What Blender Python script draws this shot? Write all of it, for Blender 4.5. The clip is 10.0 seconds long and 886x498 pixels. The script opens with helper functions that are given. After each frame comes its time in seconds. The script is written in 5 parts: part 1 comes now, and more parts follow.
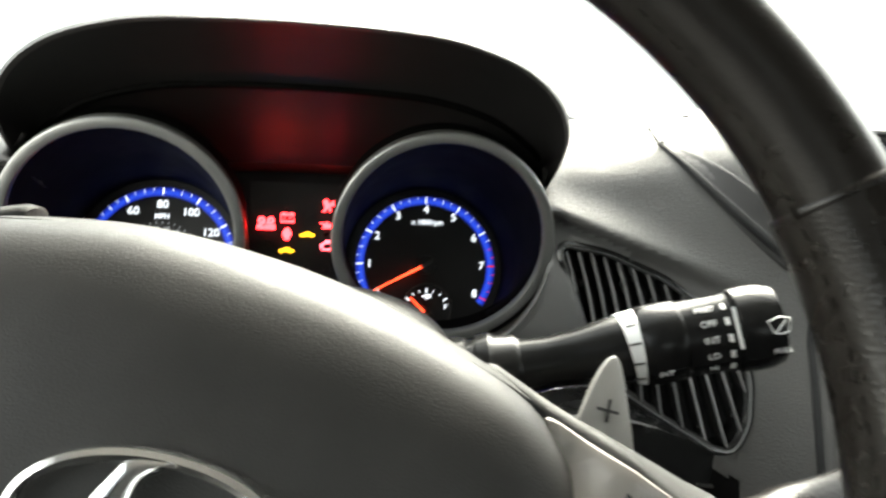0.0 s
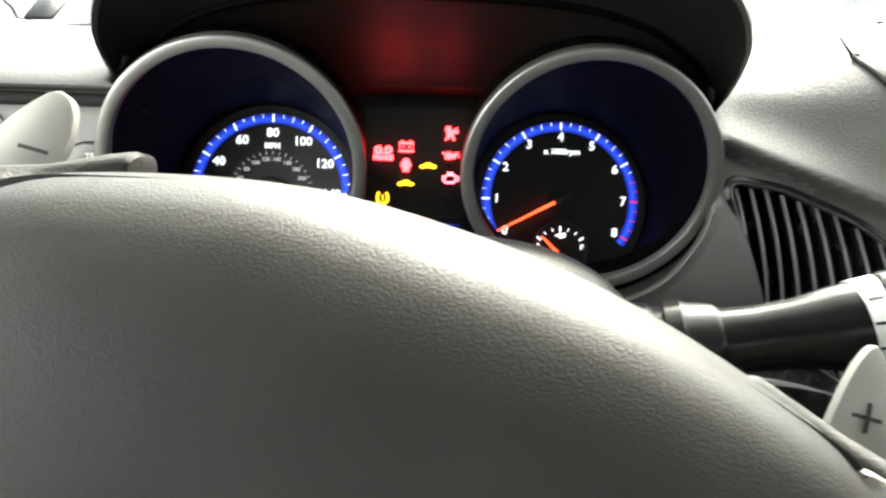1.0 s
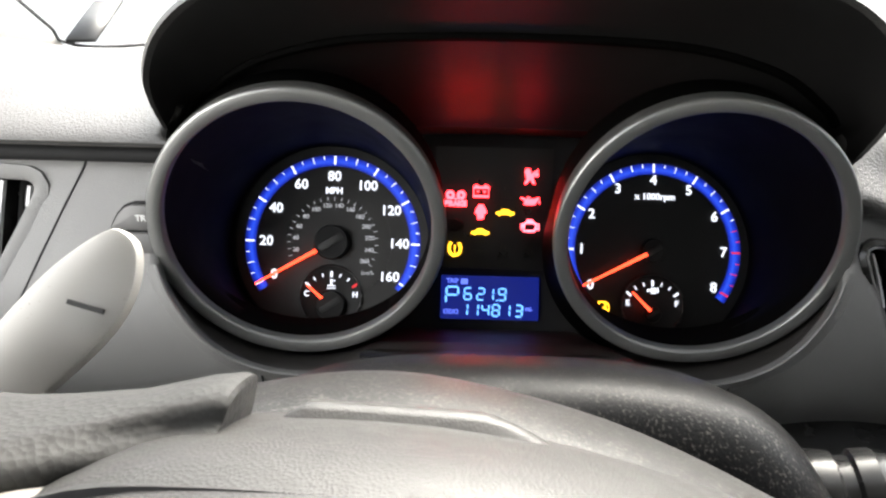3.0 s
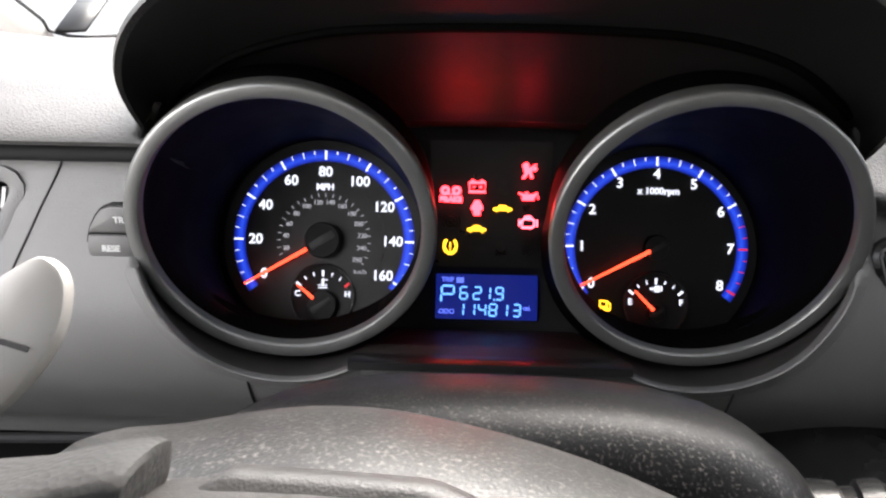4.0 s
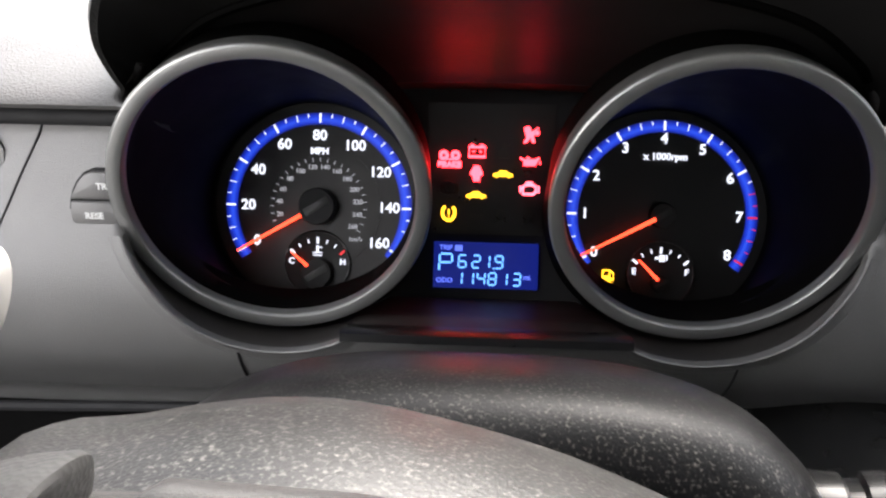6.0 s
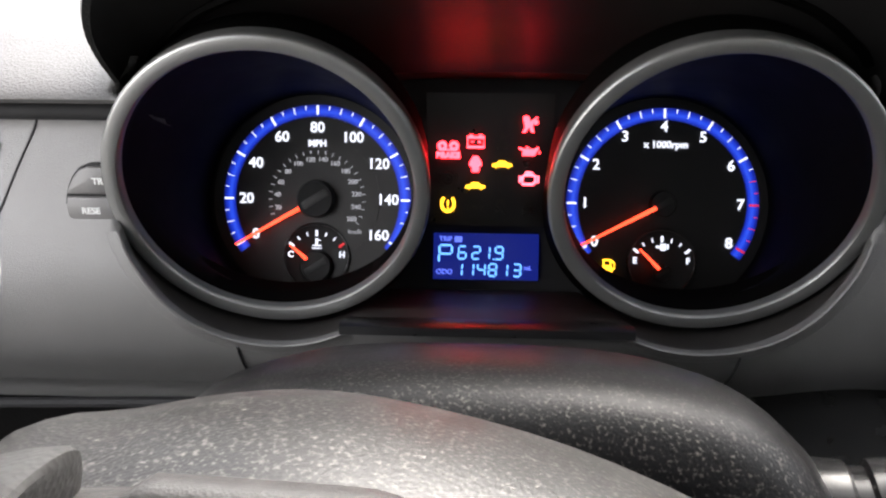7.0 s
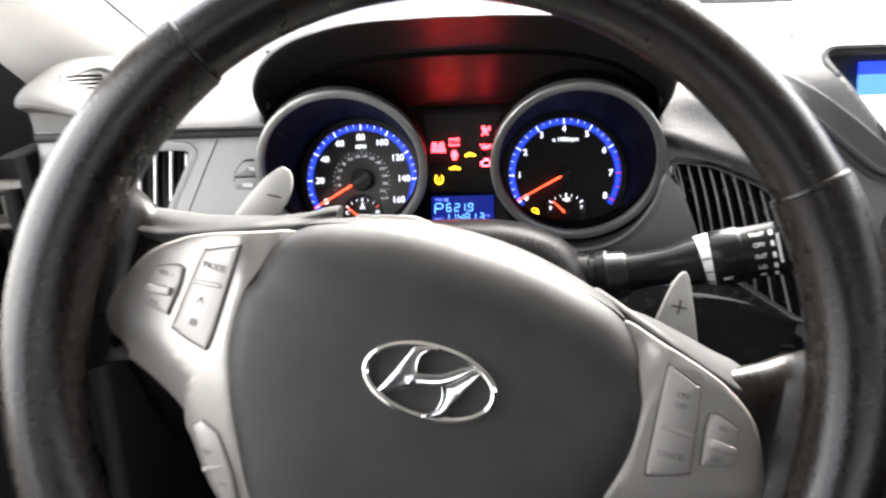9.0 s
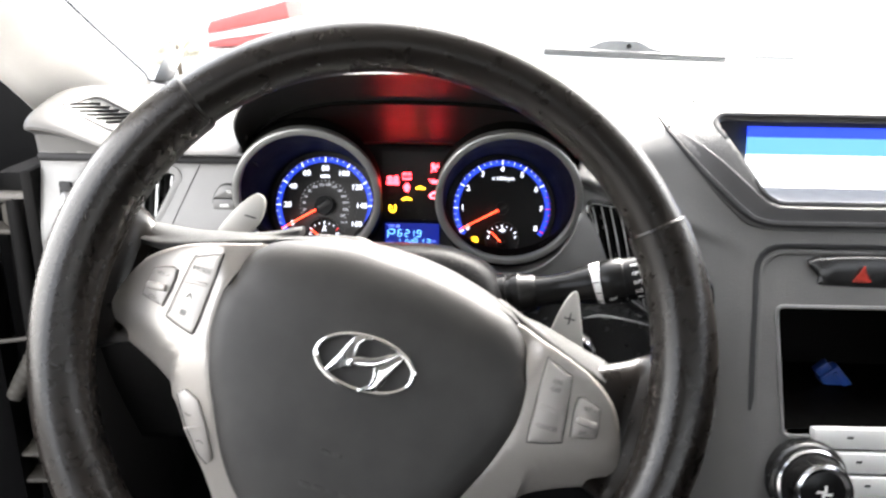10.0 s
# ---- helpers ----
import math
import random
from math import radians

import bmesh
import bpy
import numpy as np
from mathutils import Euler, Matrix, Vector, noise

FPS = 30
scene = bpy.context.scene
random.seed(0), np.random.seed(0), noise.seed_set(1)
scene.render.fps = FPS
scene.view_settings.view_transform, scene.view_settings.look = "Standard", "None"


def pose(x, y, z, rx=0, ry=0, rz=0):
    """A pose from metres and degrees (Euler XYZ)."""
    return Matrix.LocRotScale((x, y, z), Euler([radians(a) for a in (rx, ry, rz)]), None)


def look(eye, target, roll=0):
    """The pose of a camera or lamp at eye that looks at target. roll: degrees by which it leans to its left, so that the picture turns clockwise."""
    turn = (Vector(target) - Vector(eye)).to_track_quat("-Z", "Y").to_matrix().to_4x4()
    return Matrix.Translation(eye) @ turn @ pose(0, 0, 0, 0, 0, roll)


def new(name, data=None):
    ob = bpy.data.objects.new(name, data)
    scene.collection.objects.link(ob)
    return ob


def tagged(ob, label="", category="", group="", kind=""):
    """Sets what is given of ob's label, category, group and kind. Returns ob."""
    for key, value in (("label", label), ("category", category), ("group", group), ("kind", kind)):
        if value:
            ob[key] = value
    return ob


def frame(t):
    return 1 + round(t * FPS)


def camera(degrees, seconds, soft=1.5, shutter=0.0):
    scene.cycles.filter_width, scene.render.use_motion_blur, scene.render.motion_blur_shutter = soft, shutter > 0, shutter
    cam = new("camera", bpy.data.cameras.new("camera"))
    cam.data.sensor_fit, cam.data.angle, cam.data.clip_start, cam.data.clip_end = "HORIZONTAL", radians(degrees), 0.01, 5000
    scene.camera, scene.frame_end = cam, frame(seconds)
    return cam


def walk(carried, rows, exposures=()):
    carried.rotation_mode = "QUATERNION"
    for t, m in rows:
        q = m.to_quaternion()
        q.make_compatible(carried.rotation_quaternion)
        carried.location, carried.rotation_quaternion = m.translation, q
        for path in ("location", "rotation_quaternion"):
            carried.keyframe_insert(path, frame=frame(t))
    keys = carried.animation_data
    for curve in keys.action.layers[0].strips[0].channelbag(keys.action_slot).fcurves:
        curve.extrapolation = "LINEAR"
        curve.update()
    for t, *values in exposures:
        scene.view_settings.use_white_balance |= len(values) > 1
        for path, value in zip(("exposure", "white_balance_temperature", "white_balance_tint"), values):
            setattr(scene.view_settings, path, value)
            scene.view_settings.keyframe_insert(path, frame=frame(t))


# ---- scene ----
cam = camera(60.9, 10.0, 2.3, 0.4)
PATH = [
    (0, (0.024, -0.541, 1.033), (0.325, 1.409, 0.71), 2.9),
    (0.2, (0.0164, -0.5236, 1.036), (0.276, 1.418, 0.6404), 4.1),
    (0.5, (0.011, -0.502, 1.025), (0.177, 1.437, 0.565), 3),
    (1, (0.003, -0.481, 1.031), (0.071, 1.444, 0.491), 1.9),
    (1.5, (-0.01, -0.47, 1.03), (-0.03, 1.44, 0.438), 2),
    (2, (-0.014, -0.466, 1.03), (-0.045, 1.444, 0.438), 1.3),
    (2.5, (-0.009, -0.457, 1.039), (-0.037, 1.457, 0.461), 0.8),
    (2.8, (-0.0236, -0.431, 1.051), (-0.0302, 1.478, 0.4562), 1.3),
    (3, (-0.024, -0.425, 1.056), (-0.039, 1.491, 0.483), 1.4),
    (4.5, (-0.011, -0.4, 1.06), (-0.067, 1.491, 0.41), 0.6),
    (5, (-0.011, -0.396, 1.06), (-0.073, 1.486, 0.385), 0.7),
    (5.5, (-0.009, -0.395, 1.06), (-0.083, 1.478, 0.362), 1),
    (7, (-0.007, -0.392, 1.058), (-0.083, 1.466, 0.323), 0.1),
    (7.5, (-0.004, -0.392, 1.06), (-0.107, 1.467, 0.33), -0.2),
    (8, (-0.008, -0.413, 1.065), (-0.118, 1.465, 0.386), -1),
    (8.2, (-0.011, -0.44, 1.085), (-0.088, 1.429, 0.377), 0.4),
    (8.3, (-0.0023, -0.4673, 1.09), (-0.068, 1.401, 0.3807), -2.2),
    (8.4, (-0.015, -0.506, 1.079), (0.009, 1.385, 0.429), -1.5),
    (8.5, (0.007, -0.539, 1.091), (-0.042, 1.34, 0.408), -2.2),
    (8.7, (-0.001, -0.595, 1.095), (-0.055, 1.287, 0.422), 1.1),
    (8.8, (0, -0.621, 1.095), (-0.058, 1.257, 0.409), 0.5),
    (9, (0.013, -0.675, 1.113), (-0.077, 1.197, 0.413), -2.3),
    (9.2, (0.013, -0.727, 1.124), (-0.081, 1.162, 0.474), -2.1),
    (9.5, (0.02, -0.776, 1.132), (0.018, 1.128, 0.519), -0.8),
    (9.8, (0.018, -0.773, 1.124), (0.042, 1.127, 0.537), 0.3),
    (10, (0.033, -0.771, 1.142), (0.035, 1.126, 0.509), 1.1),
]
EXPOSURES = [(0, 2.75, 6950, 2), (0.6, 3.02, 6950, 2), (2.6, 3.02, 6950, 3), (3.0, 2.75, 6750, 9), (3.2, 2.6, 6650, 13), (8.0, 2.6, 6650, 13),
             (8.5, 3.08, 6650, 11), (9.1, 3.14, 6650, 11), (9.4, 3.24, 6650, 11), (10, 3.38, 6650, 11)]
walk(cam, [(t, look(eye, target, roll)) for t, eye, target, roll in PATH], EXPOSURES)

# ---- world and light ----
world = bpy.data.worlds.new("sky")
scene.world = world
world.use_nodes = True
wn = world.node_tree
wn.nodes.clear()
sky = wn.nodes.new("ShaderNodeTexSky")
sky.sky_type = "NISHITA"
sky.sun_disc = False
sky.sun_elevation, sky.sun_rotation = radians(48), radians(26)
sky.air_density, sky.dust_density, sky.ozone_density = 1.0, 6.0, 1.0
pale = wn.nodes.new("ShaderNodeHueSaturation")
pale.inputs["Saturation"].default_value = 0.30
bg = wn.nodes.new("ShaderNodeBackground")
bg.inputs["Strength"].default_value = 0.20
wo = wn.nodes.new("ShaderNodeOutputWorld")
wn.links.new(sky.outputs[0], pale.inputs["Color"])
wn.links.new(pale.outputs[0], bg.inputs["Color"])
wn.links.new(bg.outputs[0], wo.inputs["Surface"])
sun = new("sun", bpy.data.lights.new("sun", "SUN"))
sun.data.energy, sun.data.angle, sun.data.color = 0.5, radians(40), (1.0, 0.96, 0.9)
sun.matrix_world = look((1.3, 2.6, 4.0), (0, 0, 0.9))
# daylight in the open door's frame
door_light = new("door_light", bpy.data.lights.new("door_light", "AREA"))
door_light.data.shape, door_light.data.size, door_light.data.size_y = "RECTANGLE", 0.40, 0.36
door_light.data.energy, door_light.data.color = 0.33, (1.0, 0.99, 0.97)
door_light.matrix_world = look((-0.40, -0.35, 1.10), (0.0, -0.20, 0.97))


# ---- materials ----
def nodes_of(name):
    m = bpy.data.materials.new(name)
    m.use_nodes = True
    nt = m.node_tree
    return m, nt, nt.nodes["Principled BSDF"]


def mat(name, color, rough=0.5, metal=0.0, grain=0.0, grain_scale=900.0, vary=0.12, vary_scale=14.0, coat=0.0,
        specks=0.0, speck_color=(0.20, 0.19, 0.17), spec=0.5, rough_vary=0.08, speck_scale=2100.0, soft=0.0, stretch=(1, 1, 1)):
    """A surface with colour drift, fine relief and, where asked, dust specks. Scales are per metre."""
    m, nt, b = nodes_of(name)
    L = nt.links.new
    tc = nt.nodes.new("ShaderNodeTexCoord")
    mp = nt.nodes.new("ShaderNodeMapping")
    mp.inputs["Scale"].default_value = stretch
    L(tc.outputs["Object"], mp.inputs["Vector"])
    n1 = nt.nodes.new("ShaderNodeTexNoise")
    n1.inputs["Scale"].default_value, n1.inputs["Detail"].default_value = vary_scale, 5
    L(mp.outputs[0], n1.inputs["Vector"])
    ramp = nt.nodes.new("ShaderNodeMapRange")
    ramp.inputs["From Min"].default_value, ramp.inputs["From Max"].default_value = 0.3, 0.7
    ramp.inputs["To Min"].default_value, ramp.inputs["To Max"].default_value = 1 - vary, 1 + vary
    L(n1.outputs["Fac"], ramp.inputs["Value"])
    mul = nt.nodes.new("ShaderNodeVectorMath")
    mul.operation = "SCALE"
    mul.inputs[0].default_value = color
    L(ramp.outputs[0], mul.inputs["Scale"])
    col = mul.outputs[0]
    if specks:
        n3 = nt.nodes.new("ShaderNodeTexNoise")
        n3.inputs["Scale"].default_value, n3.inputs["Detail"].default_value = speck_scale, 3
        L(mp.outputs[0], n3.inputs["Vector"])
        st = nt.nodes.new("ShaderNodeMapRange")
        st.inputs["From Min"].default_value, st.inputs["From Max"].default_value = 0.72 - 0.12 * specks - soft, 0.78 - 0.08 * specks + soft
        L(n3.outputs["Fac"], st.inputs["Value"])
        mx = nt.nodes.new("ShaderNodeMix")
        mx.data_type = "RGBA"
        L(st.outputs[0], mx.inputs["Factor"])
        L(col, mx.inputs["A"])
        mx.inputs["B"].default_value = (*speck_color, 1)
        col = mx.outputs["Result"]
    L(col, b.inputs["Base Color"])
    rr = nt.nodes.new("ShaderNodeMapRange")
    rr.inputs["To Min"].default_value, rr.inputs["To Max"].default_value = max(rough - rough_vary, 0.02), min(rough + rough_vary, 1)
    n2 = nt.nodes.new("ShaderNodeTexNoise")
    n2.inputs["Scale"].default_value, n2.inputs["Detail"].default_value = vary_scale * 5, 4
    L(mp.outputs[0], n2.inputs["Vector"])
    L(n2.outputs["Fac"], rr.inputs["Value"])
    L(rr.outputs[0], b.inputs["Roughness"])
    b.inputs["Metallic"].default_value = metal
    b.inputs["Coat Weight"].default_value = coat
    b.inputs["Coat Roughness"].default_value = 0.08
    b.inputs["Specular IOR Level"].default_value = spec
    if grain:
        v = nt.nodes.new("ShaderNodeTexVoronoi")
        v.inputs["Scale"].default_value = grain_scale
        L(mp.outputs[0], v.inputs["Vector"])
        n4 = nt.nodes.new("ShaderNodeTexNoise")
        n4.inputs["Scale"].default_value, n4.inputs["Detail"].default_value = grain_scale * 0.7, 3
        L(mp.outputs[0], n4.inputs["Vector"])
        ad = nt.nodes.new("ShaderNodeMath")
        L(v.outputs["Distance"], ad.inputs[0])
        dim = nt.nodes.new("ShaderNodeMath")
        dim.operation = "MULTIPLY"
        dim.inputs[1].default_value = 0.4
        L(n4.outputs["Fac"], dim.inputs[0])
        L(dim.outputs[0], ad.inputs[1])
        bp = nt.nodes.new("ShaderNodeBump")
        bp.inputs["Strength"].default_value, bp.inputs["Distance"].default_value = grain, 0.6 / grain_scale
        L(ad.outputs[0], bp.inputs["Height"])
        L(bp.outputs[0], b.inputs["Normal"])
    return m


def glow(name, color, strength):
    m, nt, b = nodes_of(name)
    b.inputs["Base Color"].default_value = (*[c * 0.3 for c in color], 1)
    b.inputs["Emission Color"].default_value = (*color, 1)
    b.inputs["Emission Strength"].default_value = strength
    b.inputs["Roughness"].default_value = 0.4
    return m


DASH = mat("dash_plastic", (0.076, 0.074, 0.072), 0.5, grain=0.35, grain_scale=850, vary=0.08)
# dash plastic with the lower dashboard's shade in its colour; also plain black trim
DASH_SHADED_TRIM = mat("shaded_dash_and_black_trim", (0.004, 0.0038, 0.0037), 0.7, grain=0.3, grain_scale=850, vary=0.08, spec=0.08)
PANEL = mat("satin_panel", (0.135, 0.134, 0.131), 0.38, metal=0.15, grain=0.45, grain_scale=1900, vary=0.10, spec=0.8)
HOOD_IN = mat("hood_black", (0.0145, 0.0138, 0.0135), 0.40, grain=0.03, grain_scale=900, vary=0.2, spec=0.4)
DISH = mat("well_grey", (0.030, 0.028, 0.027), 0.45, grain=0.12, grain_scale=1500, vary=0.15, spec=0.4)
BLACK = mat("cluster_black", (0.011, 0.011, 0.0115), 0.30, vary=0.2)
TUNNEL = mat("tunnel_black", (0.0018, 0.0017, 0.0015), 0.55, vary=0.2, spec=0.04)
MATT = mat("matt_black", (0.010, 0.010, 0.011), 0.75, vary=0.2)
DIAL = mat("dial_black", (0.012, 0.0118, 0.012), 0.55, vary=0.15, spec=0.3)
DIALGREY = mat("dial_grey", (0.020, 0.0185, 0.0172), 0.5, vary=0.1)
RING = mat("ring_silver", (0.31, 0.316, 0.308), 0.36, metal=0.80, vary=0.05, grain=0.06, grain_scale=2500)
LEATHER = mat("wheel_leather", (0.0080, 0.0065, 0.0055), 0.29, grain=0.10, grain_scale=800, vary=0.3, vary_scale=22, rough_vary=0.07, spec=0.4)
LEATHER2 = mat("wheel_leather_worn", (0.0085, 0.0068, 0.0056), 0.28, grain=0.10, grain_scale=700, vary=0.3, vary_scale=26, rough_vary=0.07, spec=0.4)
PADM = mat("airbag_cover", (0.031, 0.030, 0.0288), 0.48, grain=0.24, grain_scale=1900, vary=0.16, vary_scale=40, spec=0.32, rough_vary=0.12)
SHELL = mat("wheel_shell", (0.0075, 0.0072, 0.0069), 0.44, grain=0.13, grain_scale=1100, specks=1.0, vary=0.25, spec=0.34, speck_color=(0.11, 0.104, 0.094), speck_scale=1050, soft=0.07)
SHROUD = mat("column_plastic", (0.0055, 0.0055, 0.0059), 0.36, grain=0.10, grain_scale=1100, specks=0.9, vary=0.25, spec=0.06, speck_color=(0.065, 0.062, 0.057), speck_scale=1100, soft=0.06)
SILVER = mat("silver_paint", (0.35, 0.328, 0.302), 0.36, metal=0.45, vary=0.05, grain=0.05, grain_scale=2000)
SILVERB = mat("silver_button", (0.365, 0.345, 0.322), 0.42, metal=0.35, vary=0.05)
CHROME = mat("chrome", (0.86, 0.87, 0.88), 0.16, metal=1.0, vary=0.03, rough_vary=0.04)
EMBLEM = mat("emblem_chrome", (0.90, 0.90, 0.89), 0.14, metal=0.97, vary=0.05, rough_vary=0.06)
STALK = mat("stalk_black", (0.0085, 0.0085, 0.0085), 0.24, vary=0.2, vary_scale=40, rough_vary=0.04, spec=0.17)
BAR = mat("satin_grey_bar", (0.032, 0.0318, 0.031), 0.58, grain=0.2, grain_scale=900, vary=0.08, spec=0.22)
PALE = mat("pale_button", (0.66, 0.66, 0.64), 0.4, vary=0.05)
WHITEPRINT = mat("white_print", (0.72, 0.73, 0.72), 0.5, vary=0.05)
LEGEND = mat("worn_print", (0.13, 0.127, 0.12), 0.5, vary=0.2, vary_scale=200)
DARKPRINT = mat("dark_print", (0.03, 0.03, 0.03), 0.5, vary=0.05)
PADDLE = mat("paddle_silver", (0.36, 0.352, 0.33), 0.4, metal=0.35, vary=0.06, specks=0.1)
VENTSLAT = mat("vent_slat", (0.30, 0.30, 0.30), 0.35, metal=0.5, vary=0.06)
VENTBLACK = mat("vent_black", (0.012, 0.012, 0.012), 0.25, vary=0.2)
PILLAR = mat("pillar_cloth", (0.56, 0.535, 0.50), 0.85, grain=0.08, grain_scale=700, vary=0.05)
BODY = mat("body_paint", (0.0035, 0.0034, 0.0036), 0.5, vary=0.3, spec=0.12)
STEEL = mat("hinge_steel", (0.042, 0.038, 0.032), 0.6, metal=0.2, vary=0.3, vary_scale=60)
RUBBER = mat("rubber", (0.0035, 0.0034, 0.0033), 0.75, vary=0.2, spec=0.10)
SCREENFRAME = mat("screen_frame", (0.035, 0.034, 0.034), 0.5, vary=0.2)
BLUE_PLASTIC = mat("blue_plastic", (0.012, 0.055, 0.27), 0.4, vary=0.2)
REDM = mat("hazard_red", (0.62, 0.06, 0.04), 0.45, vary=0.1)
CARPET = mat("carpet", (0.010, 0.010, 0.011), 0.95, grain=0.6, grain_scale=500, vary=0.3)
HEADLINER = mat("headliner", (0.36, 0.345, 0.32), 0.9, vary=0.05)
G_BLUE = glow("blue_band", (0.012, 0.045, 0.62), 0.17)
G_BLUEHOT = glow("blue_band_bright", (0.022, 0.075, 0.72), 0.20)
G_BLUEDIM = glow("blue_band_edge", (0.010, 0.030, 0.50), 0.10)
G_WHITE = glow("lit_white", (0.80, 0.86, 1.0), 0.26)
G_DIM = glow("lit_dim", (0.75, 0.78, 0.85), 0.085)
G_REDHOT = glow("lit_red_core", (1.0, 0.016, 0.023), 4.2)
G_ENGINE = glow("lit_engine", (1.0, 0.07, 0.10), 1.5)
LAMP_OFF = mat("lamp_print", (0.022, 0.019, 0.016), 0.5, vary=0.05)
G_NEEDLE = glow("lit_needle", (1.0, 0.055, 0.022), 0.8)
G_AMBER = glow("lit_amber", (1.0, 0.45, 0.02), 0.7)
G_REDTICK = glow("lit_red_tick", (0.9, 0.03, 0.04), 0.14)
G_LCDBACK = glow("lcd_back", (0.010, 0.022, 0.28), 0.11)
G_LCD = glow("lcd_digit", (0.14, 0.42, 1.0), 0.33)
G_LCDDIM = glow("lcd_lettering", (0.10, 0.16, 0.80), 0.30)
G_START = glow("start_blue", (0.03, 0.12, 1.0), 0.7)
G_DISP_A = glow("display_deep_blue", (0.01, 0.035, 0.62), 0.36)
G_DISP_B = glow("display_light_blue", (0.07, 0.22, 0.66), 0.33)
G_DISP_C = glow("display_white", (0.86, 0.93, 1.0), 0.5)


# ---- builders ----
def world_of(ob):
    m = ob.matrix_basis.copy()
    return world_of(ob.parent) @ m if ob.parent else m


def thing(name, m, label, category, kind="", group=""):
    ob = new(name)
    ob.empty_display_size = 0.02
    ob.matrix_basis = m
    return tagged(ob, label, category, group, kind)


def mesh_of(name, bm, material, smooth=True):
    me = bpy.data.meshes.new(name)
    bmesh.ops.recalc_face_normals(bm, faces=bm.faces[:])
    bm.to_mesh(me)
    bm.free()
    for m in material if isinstance(material, (list, tuple)) else [material]:
        me.materials.append(m)
    if smooth:
        me.polygons.foreach_set("use_smooth", [True] * len(me.polygons))
        me.set_sharp_from_angle(angle=radians(38))
    return me


def part(name, bm, material, parent, label="", at=None, in_world=False, smooth=True):
    """Links a bmesh as one mesh object under a thing or a part; at: its pose in the parent."""
    if in_world:
        bm.transform(world_of(parent).inverted())
    ob = new(name, mesh_of(name, bm, material, smooth))
    ob.parent = parent
    if at is not None:
        ob.matrix_basis = at
    return tagged(ob, label) if label else ob


def solid(name, bm, material, label, category, kind="", m=None, group=""):
    ob = new(name, mesh_of(name, bm, material))
    if m is not None:
        ob.matrix_basis = m
    return tagged(ob, label, category, group, kind)


def loft(rings, closed=True, cap0=False, cap1=False):
    bm = bmesh.new()
    vs = [[bm.verts.new(p) for p in r] for r in rings]
    n = len(rings[0])
    for a, b in zip(vs, vs[1:]):
        for i in range(n if closed else n - 1):
            j = (i + 1) % n
            bm.faces.new((a[i], a[j], b[j], b[i]))
    if cap0:
        bm.faces.new(vs[0])
    if cap1:
        bm.faces.new(vs[-1])
    return bm


def box(sx, sy, sz, bevel=0.0, at=None, seg=2):
    bm = bmesh.new()
    bmesh.ops.create_cube(bm, size=1, matrix=Matrix.Diagonal((sx, sy, sz, 1)))
    if bevel:
        bmesh.ops.bevel(bm, geom=bm.edges[:], offset=bevel, segments=seg, profile=0.5, affect="EDGES")
    if at is not None:
        bm.transform(at)
    return bm


def prism(outline, y0, y1, bevel=0.0, seg=2):
    """A plate whose outline lies in x and z, from y0 to y1; the edges at y0 are rounded."""
    bm = bmesh.new()
    a = [bm.verts.new((x, y0, z)) for x, z in outline]
    b = [bm.verts.new((x, y1, z)) for x, z in outline]
    f = bm.faces.new(a)
    bm.faces.new(b[::-1])
    n = len(a)
    for i in range(n):
        bm.faces.new((a[i], b[i], b[(i + 1) % n], a[(i + 1) % n]))
    if bevel:
        bmesh.ops.bevel(bm, geom=f.edges[:], offset=bevel, segments=seg, profile=0.5, affect="EDGES", clamp_overlap=True)
    return bm


def merge(*bms):
    out = bmesh.new()
    for b in bms:
        me = bpy.data.meshes.new("tmp")
        b.to_mesh(me)
        b.free()
        out.from_mesh(me)
        bpy.data.meshes.remove(me)
    return out


def smooth_closed(pts, per=6):
    """A smooth closed curve through points."""
    out, n = [], len(pts)
    for i in range(n):
        p0, p1, p2, p3 = (np.array(pts[(i + k) % n], float) for k in (-1, 0, 1, 2))
        for s in np.arange(per) / per:
            out.append(tuple(0.5 * (2 * p1 + (p2 - p0) * s + (2 * p0 - 5 * p1 + 4 * p2 - p3) * s * s + (3 * p1 - p0 - 3 * p2 + p3) * s ** 3)))
    return out


def smooth_open(pts, per=6):
    pts = [np.array(p, float) for p in pts]
    pts = [2 * pts[0] - pts[1]] + pts + [2 * pts[-1] - pts[-2]]
    out = []
    for p0, p1, p2, p3 in zip(pts, pts[1:], pts[2:], pts[3:]):
        for s in np.arange(per) / per:
            out.append(tuple(0.5 * (2 * p1 + (p2 - p0) * s + (2 * p0 - 5 * p1 + 4 * p2 - p3) * s * s + (3 * p1 - p0 - 3 * p2 + p3) * s ** 3)))
    return out + [tuple(pts[-2])]


def rounded(pts, r=0.01, n=6):
    """A closed outline with its corners rounded."""
    out, m = [], len(pts)
    for i in range(m):
        a, b, c = (np.array(pts[(i + k) % m], float) for k in (-1, 0, 1))
        q = r[i] if isinstance(r, (list, tuple)) else r
        u, v = a - b, c - b
        u, v = u * min(q / np.linalg.norm(u), 0.5), v * min(q / np.linalg.norm(v), 0.5)
        for s in np.linspace(0, 1, n):
            out.append(tuple(b + u * (1 - s) ** 2 + v * s ** 2))
    return out


def circle(r, n=64, y=0.0, cx=0.0, cz=0.0, a0=0.0):
    return [(cx + r * math.cos(a0 + 2 * math.pi * i / n), y, cz + r * math.sin(a0 + 2 * math.pi * i / n)) for i in range(n)]


def lathe(profile, n=64, cap0=False, cap1=False):
    """A turned solid about the y axis; profile of (radius, y)."""
    return loft([circle(r, n, y) for r, y in profile], True, cap0, cap1)


